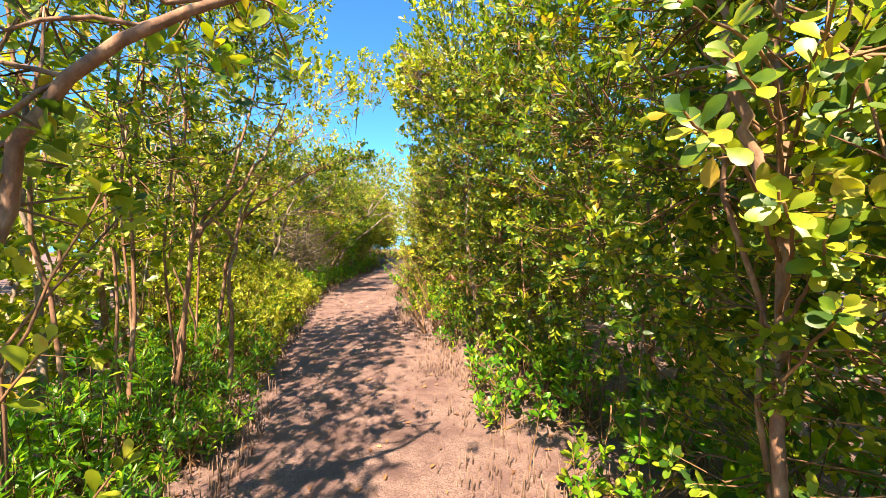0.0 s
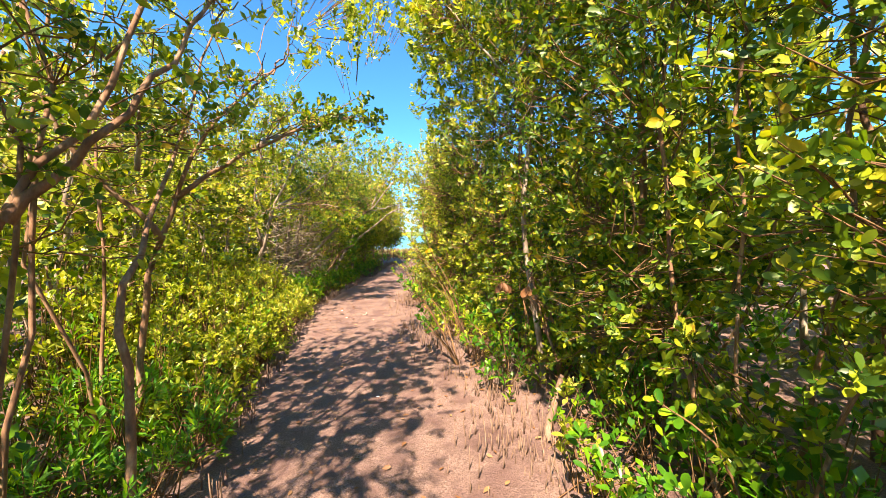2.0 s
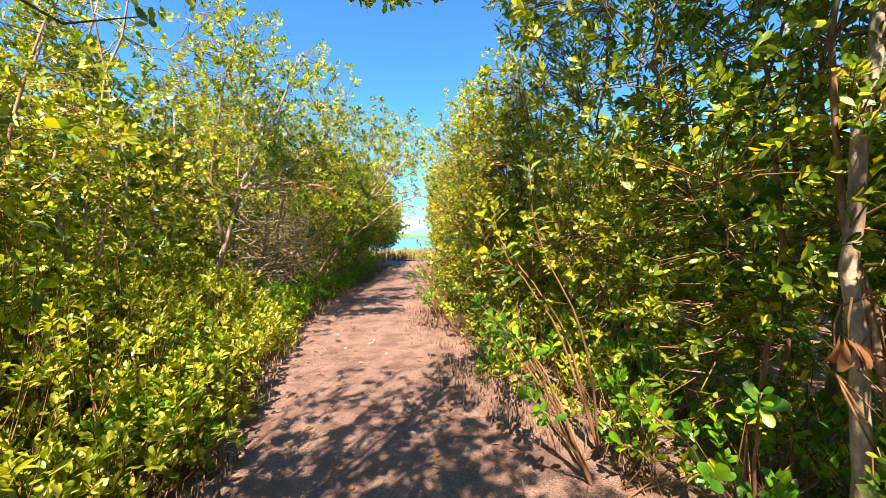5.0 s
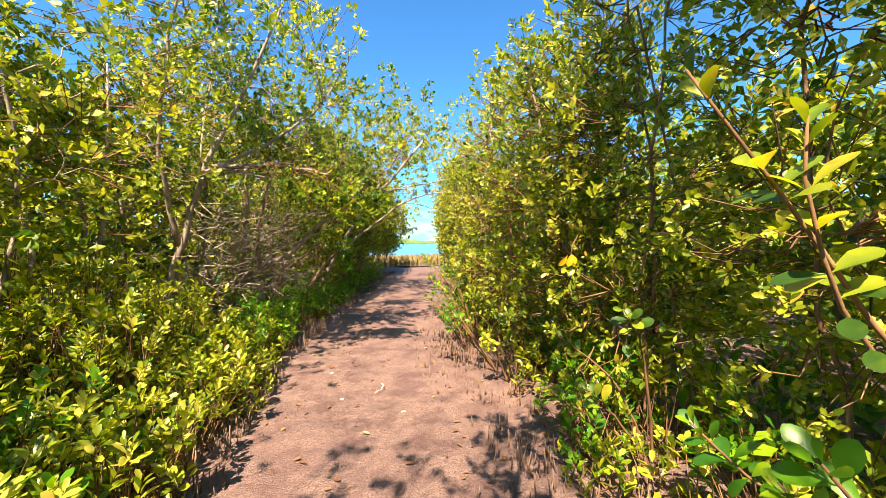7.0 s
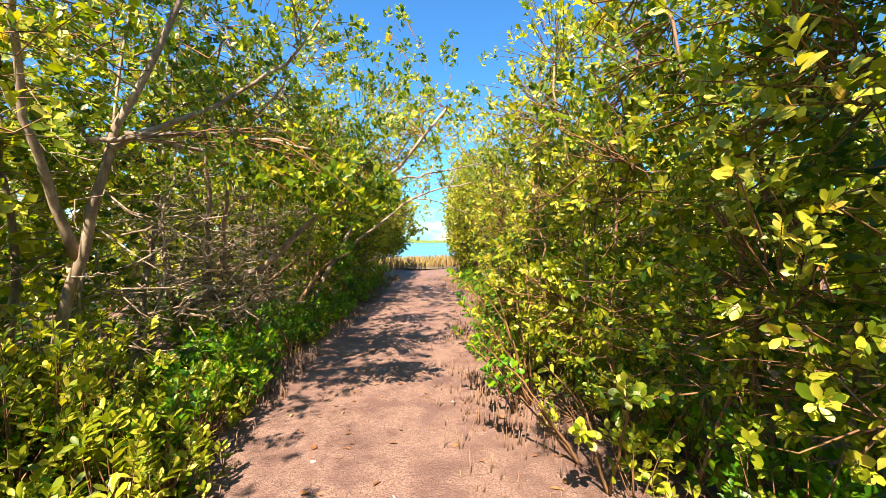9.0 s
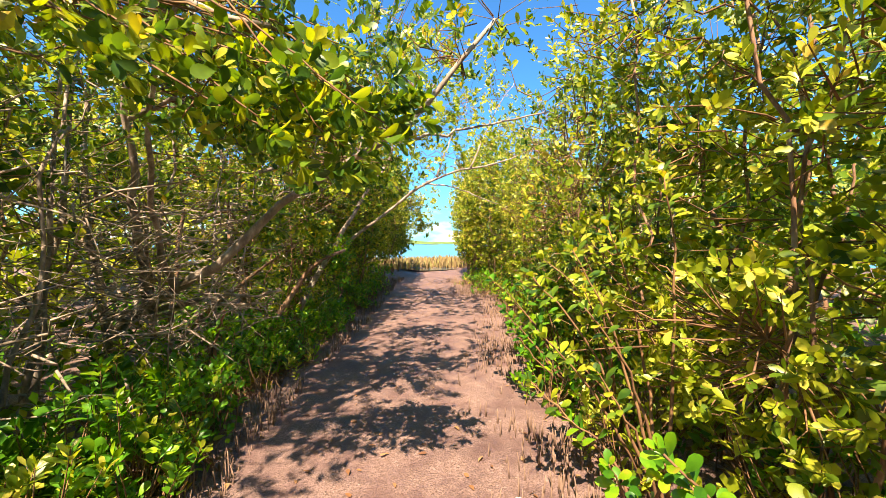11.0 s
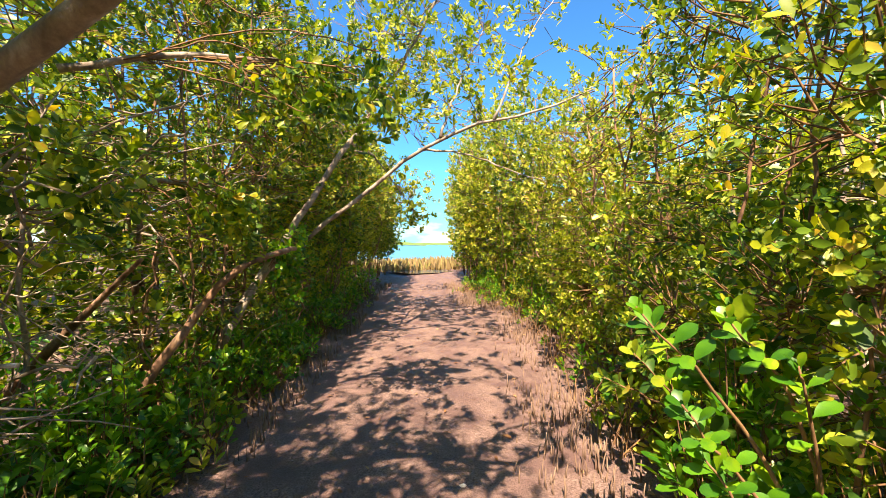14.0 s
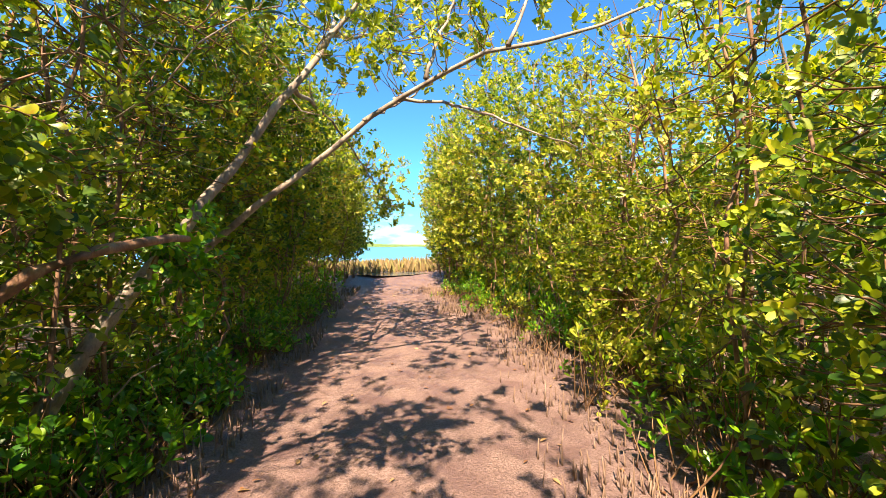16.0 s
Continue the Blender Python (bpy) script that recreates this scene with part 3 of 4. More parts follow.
# dark tree whose limb hangs over the start of the path
tree(-1.75, 2.5, 3.4, 0.8, 90, "mangrove with a dark limb arching over the path", M_GREEN, LEAF_FINE, 0.085, 12, M_BARK, low=0.5,
     lines=[([(-1.75, 2.5, -0.05), (-1.5, 2.5, 1.0), (-1.16, 2.5, 2.0), (-0.78, 2.55, 2.35), (-0.5, 2.8, 2.62)], 0.04, 0.012)],
     extra=[((-1.15, 2.55, 1.75), (0.22, 0.3, 0.45), 14), ((-0.8, 2.9, 2.5), (0.35, 0.4, 0.15), 12)])
forked_tree = tree(-2.75, 6.0, 4.0, 0.95, 130, "forked mangrove with grey-brown limbs reaching over the path", M_YELLOW, LEAF_MID, 0.075, 11, M_BARK, low=0.55, lean=(0.35, 0.5),
     lines=[([(-2.9, 6.0, -0.05), (-2.72, 5.98, 1.2), (-2.55, 6.05, 1.9), (-2.31, 6.13, 2.46), (-2.0, 6.6, 3.1)], 0.03, 0.008),
            ([(-2.55, 6.05, 1.9), (-2.1, 6.4, 2.35), (-1.8, 7.0, 2.7), (-1.6, 7.7, 3.0)], 0.018, 0.005),
            ([(-2.62, 6.0, 1.6), (-2.95, 5.6, 2.3), (-3.0, 5.4, 3.2)], 0.02, 0.006)],
     extra=[((-1.75, 7.4, 3.0), (0.35, 0.6, 0.3), 34), ((-1.75, 6.9, 3.8), (0.5, 0.8, 0.6), 170), ((-1.5, 8.4, 4.5), (0.6, 0.6, 0.5), 90)])
# straight trunks beyond the right edge
start_tree = tree(1.16, 2.72, 3.6, 0.85, 150, "mangrove with a thin straight reddish trunk", M_YELLOW, LEAF_FINE, 0.09, 12, M_BARK, low=0.42, lean=(0.1, 0.1),
     lines=[([(1.2, 2.75, -0.05), (1.17, 2.72, 1.0), (1.13, 2.7, 2.0), (1.15, 2.75, 3.2)], 0.026, 0.012), ([(1.15, 2.72, 1.7), (0.98, 2.66, 2.1), (0.9, 2.7, 2.6)], 0.022, 0.01)],
     # last two clumps: unseen leaves overhead, added so their shadow dapples the path
     extra=[((1.0, 2.55, 1.9), (0.25, 0.25, 0.35), 10), ((0.3, 1.9, 3.9), (0.9, 0.9, 0.35), 50), ((-0.35, 4.2, 4.3), (0.65, 0.9, 0.3), 58)])
tree(1.0, 6.2, 4.3, 0.95, 170, "tall mangrove with a straight pale trunk", M_GREEN, LEAF_MID, 0.08, 12, M_BARK, low=0.45,
     lines=[([(1.12, 6.25, -0.05), (1.04, 6.23, 1.0), (1.0, 6.22, 1.6), (0.98, 6.2, 2.6), (1.05, 6.3, 4.0)], 0.045, 0.014),
            ([(0.98, 6.2, 2.55), (0.7, 6.1, 2.85), (0.45, 6.0, 3.4)], 0.018, 0.007)])
tree(0.45, 7.1, 4.2, 0.85, 150, VIS, M_YELLOW, LEAF_MID, 0.08, 12, M_GREYBARK, low=0.4,
     lines=[([(0.5, 7.15, -0.05), (0.25, 6.98, 1.6), (0.25, 6.95, 2.1), (0.34, 7.03, 3.1), (0.4, 7.2, 4.0)], 0.036, 0.01),
            ([(0.32, 7.0, 2.9), (-0.1, 7.3, 3.5), (-0.55, 7.7, 4.3)], 0.016, 0.005)],
     extra=[((-0.5, 7.6, 4.1), (0.5, 0.8, 0.9), 140), ((-0.65, 8.5, 3.5), (0.4, 0.5, 0.6), 60), ((-0.25, 8.5, 4.5), (0.8, 0.7, 0.7), 260), ((-0.75, 8.2, 4.4), (0.45, 0.8, 0.8), 170), ((-0.1, 6.2, 4.5), (0.5, 0.9, 0.6), 120)])
tree(1.4, 7.8, 4.4, 1.0, 160, VIS, M_GREEN, LEAF_MID, 0.08, 12, M_GREYBARK, low=0.4,
     lines=[([(1.4, 7.8, -0.05), (1.42, 7.75, 1.5), (1.38, 7.74, 3.07), (1.5, 7.9, 4.1)], 0.05, 0.014)])
# the old tree with long bare limbs and one limb rising over the path
old_tree = tree(-5.6, 14.4, 4.6, 1.8, 520, "old spreading mangrove with a long pale limb rising over the path", M_GREEN, LEAF_MID, 0.085, 12, M_GREYBARK, low=0.5, lean=(1.2, -0.9), r0=0.05,
     lines=[([(-6.2, 14.6, -0.05), (-5.7, 14.35, 0.6), (-4.9, 13.9, 0.95), (-4.17, 13.42, 1.25), (-3.8, 13.5, 1.65), (-3.18, 13.4, 2.06), (-2.83, 13.22, 2.2), (-2.62, 13.06, 2.27), (-2.3, 12.95, 2.6), (-2.0, 13.0, 3.0)], 0.062, 0.014),
            ([(-5.7, 14.35, 0.6), (-4.7, 14.0, 0.85), (-4.1, 13.7, 0.95), (-3.75, 13.6, 1.0)], 0.036, 0.007),
            ([(-5.4, 14.2, 0.7), (-5.0, 13.6, 1.5), (-4.7, 13.1, 2.6), (-4.3, 12.7, 3.6)], 0.045, 0.012),
            ([(-6.0, 14.5, 0.2), (-6.2, 14.4, 1.5), (-6.0, 14.2, 3.0), (-5.6, 14.3, 3.9)], 0.05, 0.014),
            ([(-4.9, 13.9, 0.95), (-4.6, 13.2, 1.7), (-4.0, 12.5, 2.5), (-3.4, 12.1, 2.9)], 0.03, 0.008),
            ([(-2.72, 13.14, 2.24), (-2.45, 13.5, 2.33), (-1.95, 13.5, 2.42), (-1.5, 13.4, 2.5)], 0.016, 0.005)],
     extra=[((-3.0, 13.1, 2.4), (0.5, 0.4, 0.3), 65), ((-3.1, 13.0, 2.8), (0.7, 0.7, 0.4), 90), ((-3.8, 12.4, 2.85), (0.8, 0.8, 0.5), 105), ((-2.15, 13.1, 3.0), (0.55, 0.5, 0.35), 55), ((-2.7, 13.6, 3.9), (0.9, 0.7, 0.45), 140), ((-2.5, 15.2, 4.0), (0.9, 0.6, 0.5), 120), ((-3.35, 12.65, 2.3), (0.55, 0.5, 0.35), 75)])
# a tangle of bare grey twigs under its crown
n = 260
tb = np.stack([rng.uniform(-5.7, -4.2, n), rng.uniform(12.9, 14.3, n), rng.uniform(0.5, 1.7, n)], -1)
td = unit(rng.normal(0, 1, (n, 3)) * np.array([1.0, 0.8, 0.45]) + np.array([0.5, -0.2, 0.1])) * rng.uniform(0.25, 0.75, (n, 1))
tk = rng.normal(0, 0.04, (n, 3))
tp = np.stack([tb, tb + td * 0.4 + tk, tb + td * 0.8 + tk * 0.4, tb + td * 1.1 + tk * 1.3], 1)
part("bare_twigs", tubes(tp, rng.uniform(0.4, 1.1, (n, 1)) * np.array([[0.0085, 0.0065, 0.0045, 0.002]]), 4), M_GREYBARK, old_tree, "tangle of bare grey twigs", kind="stuff")
# a tall crown leaning over the sunlit bushes
leaning_tree = tree(-4.9, 11.5, 4.9, 1.25, 340, "tall yellow-green mangrove leaning over the sunlit bushes", M_YELLOW, LEAF_MID, 0.075, 11, M_GREYBARK, low=0.42, lean=(1.15, 0.1),
     lines=[([(-5.0, 11.6, -0.05), (-4.8, 11.55, 1.0), (-4.4, 11.5, 2.2), (-3.9, 11.5, 3.2), (-3.5, 11.6, 4.3)], 0.05, 0.01),
            ([(-4.7, 11.55, 1.4), (-4.6, 11.1, 2.4), (-4.3, 10.8, 3.3), (-4.0, 10.7, 4.1)], 0.032, 0.008),
            ([(-4.4, 11.5, 2.2), (-3.8, 11.9, 2.7), (-3.2, 12.1, 3.3), (-2.9, 12.1, 3.9)], 0.024, 0.006)],
     extra=[((-3.2, 11.7, 3.7), (0.65, 0.8, 0.7), 150)])
for x, y, h, r in ((-5.15, 10.1, 4.8, 1.2), (-5.3, 8.5, 4.7, 1.15), (-4.9, 7.2, 4.5, 1.0), (-6.2, 9.4, 5.1, 1.3)):
    tree(x, y, h, r, 1400, "tall yellow-green mangrove with grey limbs behind the sunlit bushes", M_YELLOW, LEAF_MID, 0.075, 11, M_GREYBARK, stems=3, low=0.3, lean=(0.35, 0.1), r0=0.03)
# the tree whose limbs make the arch
arch_tree = tree(-4.75, 15.9, 5.2, 1.5, 420, "mangrove with pale limbs arching across the path", M_YELLOW, LEAF_MID, 0.08, 12, M_GREYBARK, low=0.5, lean=(0.85, 1.4), r0=0.05,
     lines=[([(-4.75, 15.9, -0.05), (-4.35, 16.35, 0.9), (-3.95, 17.05, 1.98), (-3.7, 17.12, 2.42), (-3.42, 17.3, 2.9), (-3.4, 17.9, 3.5), (-3.4, 18.2, 3.9)], 0.055, 0.015),
            ([(-5.5, 17.6, -0.05), (-4.7, 17.42, 0.95), (-3.62, 17.22, 1.8), (-2.76, 17.05, 2.46), (-2.31, 16.7, 2.58), (-1.96, 16.45, 2.64), (-1.4, 16.36, 2.74), (-1.0, 16.3, 2.9)], 0.042, 0.009),
            ([(-2.76, 17.05, 2.46), (-2.2, 16.95, 2.4), (-1.63, 16.83, 2.16), (-1.3, 16.8, 2.05)], 0.015, 0.005),
            ([(-3.0, 17.1, 2.3), (-2.6, 17.3, 2.6), (-2.3, 17.2, 2.8)], 0.014, 0.005),
            ([(-3.42, 17.4, 3.0), (-3.0, 17.4, 3.6), (-2.5, 17.0, 4.3), (-2.2, 16.7, 4.8)], 0.022, 0.006),
            ([(-2.5, 16.85, 2.56), (-2.3, 17.0, 3.2), (-2.0, 17.1, 3.9)], 0.016, 0.005),
            ([(-3.4, 17.7, 3.3), (-3.1, 18.4, 3.7), (-2.5, 18.8, 4.4)], 0.02, 0.006),
            ([(-1.96, 16.45, 2.64), (-1.6, 16.6, 3.5), (-1.2, 16.9, 4.2)], 0.012, 0.004),
            ([(-3.6, 17.2, 2.6), (-3.5, 18.6, 2.7), (-3.2, 19.4, 2.3), (-2.9, 19.9, 1.9)], 0.02, 0.005)],
     extra=[((-2.7, 18.7, 4.2), (1.3, 1.0, 0.8), 300), ((-2.45, 17.0, 4.1), (1.45, 1.0, 1.05), 470), ((-1.6, 16.6, 3.2), (0.5, 0.5, 0.35), 40), ((-2.3, 16.7, 2.85), (0.6, 0.4, 0.25), 44), ((-2.7, 17.2, 2.9), (0.5, 0.4, 0.3), 20), ((-3.2, 17.4, 3.1), (0.6, 0.6, 0.5), 36), ((-2.95, 19.8, 1.9), (0.42, 0.5, 0.3), 60), ((-3.3, 19.7, 2.5), (0.5, 0.7, 0.5), 90), ((-3.0, 22.5, 2.8), (0.5, 0.9, 0.6), 110)])

# ---- rows of mangroves on both sides ----
LABELS = ["leafy yellow-green mangrove crowding the path edge", "dense green mangrove with glossy leaves at the path edge", "many-stemmed mangrove with thin reddish stems"]
for i, y in enumerate(np.arange(-2.2, 30, 1.0)):
    for side in (-1, 1):
        yy = y + rng.uniform(-0.3, 0.3)
        e = edge_l(yy) if side < 0 else edge_r(yy)
        if (side < 0 and 6.2 < yy < 11.2) or yy < -1.6:
            continue
        if side < 0 and 11.2 < yy < 15.0:
            off, hh, rr, nn, low = 1.25, rng.uniform(4.2, 4.9), 1.1, 850, 0.40
        elif side < 0 and yy < 6.2:
            off, hh, rr, nn, low = 0.8, rng.uniform(4.5, 5.2), 0.88, 680, 0.30
        elif side < 0:
            off, hh, rr, nn, low = 0.75, rng.uniform(4.0, 5.0), 1.0, 1100, 0.20
        elif yy < 9:
            off, hh, rr, nn, low = 0.8, rng.uniform(4.2, 5.0), 0.9, 980, 0.04
        elif yy < 14:
            off, hh, rr, nn, low = 0.75, rng.uniform(3.4, 3.9), 0.9, 900, 0.04
        elif yy < 18:
            off, hh, rr, nn, low = 0.75, rng.uniform(3.0, 3.7), 0.9, 800, 0.04
        else:
            off, hh, rr, nn, low = 0.7, rng.uniform(3.6, 5.2), rng.uniform(0.75, 1.05), 600, 0.10
        if yy < 0.6:
            hh, nn = hh * 0.62, nn // 2
        near = -0.5 < yy < 18
        gold = (side > 0 and (10 < yy < 13.3 or yy > 16.5) and rng.random() < 0.7) or (side < 0 and yy > 20 and rng.random() < 0.6) or (side < 0 and yy < 6 and rng.random() < 0.55) or (rng.random() < (0.08 if side > 0 else 0.25) and not (side < 0 and 12 < yy < 20))
        tree(e + side * off, yy, hh, rr, nn, LABELS[0] if gold else (LABELS[2] if low > 0.3 else LABELS[1]), M_YELLOW if gold else M_GREEN,
             LEAF_MID if near else LEAF_FAR, rng.uniform(0.062, 0.072) if near else 0.085, 12, M_GREYBARK if low > 0.3 else M_BARK, stems=1 if low > 0.3 else int(rng.integers(2, 5)), low=low, r0=0.013 if side > 0 else 0.016)

# low leafy skirts in front of the old trees
for yy in np.arange(15.6, 21.0, 0.55):
    tree(edge_l(yy) - 0.75, yy, rng.uniform(1.3, 1.9), 0.4, 60, "low dark green mangrove under the old trees", M_GREEN, LEAF_MID, 0.075, 11, M_BARK, stems=2, low=0.2, r0=0.014)
# rows further back
for row, (off0, step, nn, rr, hmin, hmax, size) in enumerate([(2.1, 1.3, 240, 1.2, 4.0, 4.9, 0.125), (4.0, 1.8, 190, 1.6, 4.0, 5.0, 0.18), (6.8, 2.4, 160, 2.2, 4.0, 5.2, 0.27), (10.5, 3.6, 150, 3.0, 4.2, 5.4, 0.4)]):
    for y in np.arange(-4.5, 32, step):
        for side in (-1, 1):
            yy, off = y + rng.uniform(-0.4, 0.4), off0 + rng.uniform(-0.4, 0.4)
            if side < 0 and 6.2 < yy < 11.2 and row == 0:
                off += 0.1
            e = edge_l(yy) if side < 0 else edge_r(yy)
            gold = rng.random() < (0.2 if side < 0 and 12 < yy < 19 else 0.7 if side < 0 else 0.45)
            if yy < -1 and row < 2:
                continue
            tree(e + side * off, yy, rng.uniform(hmin, hmax) * (0.76 if side > 0 and yy > 8.5 else 0.62 if yy < 0.6 else 1), rr, nn, "yellow-green mangrove standing back in the thicket" if gold else "green mangrove standing back in the thicket", M_YELLOW if gold else M_GREEN,
                 LEAF_FAR, size, 8, M_GREYBARK if rng.random() < 0.5 else M_BARK, stems=2, low=0.0, r0=0.04, group="mangroves in the thicket")
# thicket behind the start of the walk
for x in np.arange(-5, 6, 1.6):
    tree(x, -6.5 + rng.uniform(-0.6, 0.6), rng.uniform(2.4, 3.0), 1.4, 150, "green mangrove standing back in the thicket", M_GREEN, LEAF_FAR, 0.17, 8, M_BARK, stems=2, low=0.0, r0=0.04, group="mangroves in the thicket")


# ---- low growth ----
def bush(x, y, h, rad, sprigs, label, leaf, shape, size, per, name="mangrove_seedling", group="low growth along the path", keep_off=0.22, open_deg=46):
    gz = float(ground_z(x, y))
    top = thing(name, (x, y, gz), label, "shrub", group)
    v = ball(sprigs, 0.5)
    v[:, 2] = np.abs(v[:, 2])
    pos = np.array([x, y, gz + 0.1 * h]) + v * np.array([rad, rad, h * 0.9])
    pos = pos[~in_corridor(pos, keep_off)]
    if len(pos) == 0:
        pos = np.array([[x, y, gz + h * 0.8]])
    axis = v[:len(pos)] * 0.5 + np.array([0, 0, 0.75]) + rng.normal(0, 0.2, (len(pos), 3))
    root = np.array([x, y, gz - 0.02]) + rng.normal(0, rad * 0.22, (len(pos), 3)) * np.array([1, 1, 0])
    mid = (root + pos) / 2 + (pos - root) * np.array([0.12, 0.12, 0.0]) + np.array([0, 0, 0.02])
    p = np.stack([root, mid, pos], 1)
    part("stem_bundle", tubes(p, np.broadcast_to(np.array([0.006, 0.0045, 0.002]), p.shape[:2]), 3), M_TWIG, top, kind="stuff")
    part("foliage", sprig_leaves(pos, axis, per, size, shape, 0.11, open_deg), leaf, top, kind="stuff")
    return top


# the low sunlit mound of young mangroves on the left
for y in np.arange(6.3, 11.9, 0.52):
    for k in range(3):
        yy = y + rng.uniform(-0.2, 0.2)
        bush(edge_l(yy) - 0.22 - 0.5 * k + rng.uniform(-0.1, 0.1), yy, (0.7, 1.15, 1.45)[k] * rng.uniform(0.85, 1.15), 0.46, (64, 80, 84)[k], "low bright yellow-green mangrove bush in full sun",
             M_YELLOW, LEAF_MID if k < 2 else LEAF_FAR, 0.08, 10, "mangrove_bush", "sunlit bushes at the path edge")
for y in np.arange(6.6, 11.6, 0.6):
    yy = y + rng.uniform(-0.2, 0.2)
    bush(edge_l(yy) - 1.75 + rng.uniform(-0.15, 0.15), yy, rng.uniform(1.5, 2.0), 0.5, 75, "waist-high yellow-green mangrove bush in full sun",
         M_YELLOW, LEAF_FAR, 0.085, 10, "mangrove_bush", "sunlit bushes at the path edge")
# seedlings and herbs along both edges
for y in np.arange(0.6, 24, 0.42):
    for side in (-1, 1):
        for k in range(3):
            yy = y + rng.uniform(-0.2, 0.2)
            e = edge_l(yy) if side < 0 else edge_r(yy)
            if side < 0 and yy < 6.5:
                bush(e - 0.12 - 0.4 * k - rng.uniform(0, 0.2), yy, rng.uniform(0.35, 0.7) + 0.2 * k, 0.3, 26, "clump of narrow-leaved green saltmarsh herbs", M_HERB, LEAF_LANCE, 0.1, 12, "herb_clump", open_deg=50)
            elif rng.random() < 0.8:
                bush(e + side * (0.1 + 0.38 * k + rng.uniform(0, 0.15)), yy, rng.uniform(0.35, 0.75) + 0.12 * k, 0.36, 22, "young mangrove seedlings with fresh green leaves", M_HERB if rng.random() < 0.7 else M_YELLOW, LEAF_MID if k == 0 and y < 18 else LEAF_FAR, 0.085, 8, keep_off=0.05)

for x, y, h, r, k in ((-2.98, 8.0, 0.55, 0.4, 45), (-3.3, 8.6, 0.6, 0.4, 45), (-4.4, 14.6, 0.62, 0.5, 60), (-4.35, 13.2, 0.6, 0.45, 50), (-4.2, 12.3, 0.75, 0.45, 55), (-4.7, 12.0, 0.6, 0.5, 45), (-4.3, 15.8, 0.5, 0.45, 45), (-4.5, 17.0, 0.5, 0.45, 45)):
    bush(x, y, h, r, k, "lush young mangroves with bright green leaves in a sun fleck", M_HERB, LEAF_FINE, 0.10, 8, "mangrove_bush", "young mangroves under the old trees", -0.1)

for yy in np.arange(11.9, 20.5, 0.45):
    bush(edge_l(yy) - 0.25 + rng.uniform(-0.12, 0.1), yy + rng.uniform(-0.15, 0.15), rng.uniform(0.4, 0.62), 0.34, 26, "knee-high young mangroves with fresh green rosettes", M_HERB, LEAF_FINE, 0.09, 8, "mangrove_bush", "young mangroves under the old trees", 0.0)

bush(-1.36, 14.1, 1.05, 0.34, 46, "young mangrove bush with large fresh green leaves", M_HERB, LEAF_FINE, 0.125, 9, "mangrove_bush", "sunlit bushes at the path edge", -0.05)

# reeds and low scrub at the shore
n = 4200
fx, fy = rng.uniform(-14, 8, n), rng.uniform(31.8, 37.0, n)
fb = np.stack([fx, fy, ground_z(fx, fy) - 0.02], -1)
reeds = part("reeds", leaves(fb, np.array([0, 0, 1.0]) + rng.normal(0, 0.22, (n, 3)), np.array([0, -1.0, 0.2]) + rng.normal(0, 0.5, (n, 3)), rng.uniform(0.35, 0.75, n), LEAF_LANCE), M_DRYGRASS, None)
tagged(reeds, "tan dry reeds along the shore", "reeds", "", "stuff")
for x, y, h in ((-4.75, 29.6, 1.5), (-1.55, 29.9, 1.4), (-1.2, 31.6, 1.0), (-5.3, 30.6, 1.3), (-6.4, 32.0, 1.5), (-0.9, 30.8, 1.2), (-1.6, 33.2, 1.0), (0.4, 32.0, 1.5), (-5.2, 33.6, 0.9)):
    bush(x, y, h, 1.0, 120, "yellow-green shrub at the shore", M_YELLOW, LEAF_FAR, 0.11, 10, "shore_shrub", "shrubs on the shore", -9)

# ---- shoots that reach out beside the walk, leaf by leaf ----
leaf_v, leaf_t = LEAF_FINE
LEAF_MESH = {m.name: mesh_of("leaf", leaf_v, leaf_t, m) for m in (M_GREEN, M_YELLOW, M_HERB)}


def leafy_shoot(top, pts, leaf, size, pairs, spread, r0=0.011):
    """A woody shoot along pts with opposite leaves towards its end, each leaf a part of the thing."""
    at = np.array(top.matrix_basis.translation)
    ln = curve(pts, 14, 0.005)
    part("shoot", tubes(ln[None], np.linspace(r0, 0.003, 14)[None], 6), M_TWIG, top)
    fine = np.stack([np.interp(np.linspace(0, 13, 80), np.arange(14), ln[:, i]) for i in range(3)], -1)
    seg = np.concatenate([[0], np.cumsum(np.linalg.norm(np.diff(fine, axis=0), axis=1))])
    for k in range(pairs):
        d = max(seg[-1] - k * spread * rng.uniform(0.8, 1.2) - 0.004, 0.1)
        i = min(int(np.searchsorted(seg, d)), 78)
        p, ax = fine[i], unit(fine[i + 1] - fine[i - 1])
        ref = unit(np.cross(ax, np.array([0.2, 0.9, 0.35])))
        ref2 = np.cross(ax, ref)
        for sgn in (0, math.pi):
            if rng.random() < 0.07:
                continue
            a = k * math.pi / 2 + sgn + rng.normal(0, 0.25)
            radial = ref * math.cos(a) + ref2 * math.sin(a)
            op = min(radians(28 + 13 * k + rng.normal(0, 7)), 1.5)
            way = unit(ax * math.cos(op) + radial * math.sin(op) + np.array([0, 0, 0.12]))
            nor = unit(ax * math.sin(op) - radial * math.cos(op) + np.array(TO_SUN) * 0.5)
            sd = unit(np.cross(way, nor))
            nor = np.cross(sd, way)
            sz = size * rng.uniform(0.75, 1.1) * (0.7 + 0.3 * min(k, 2) / 2)
            ob = new("leaf", LEAF_MESH[leaf.name])
            ob.parent = top
            m = Matrix((way, sd, nor)).transposed().to_4x4() @ Matrix.Diagonal((sz, sz * rng.uniform(0.95, 1.25), sz, 1))
            ob.matrix_basis = Matrix.Translation(Vector(p - at)) @ m


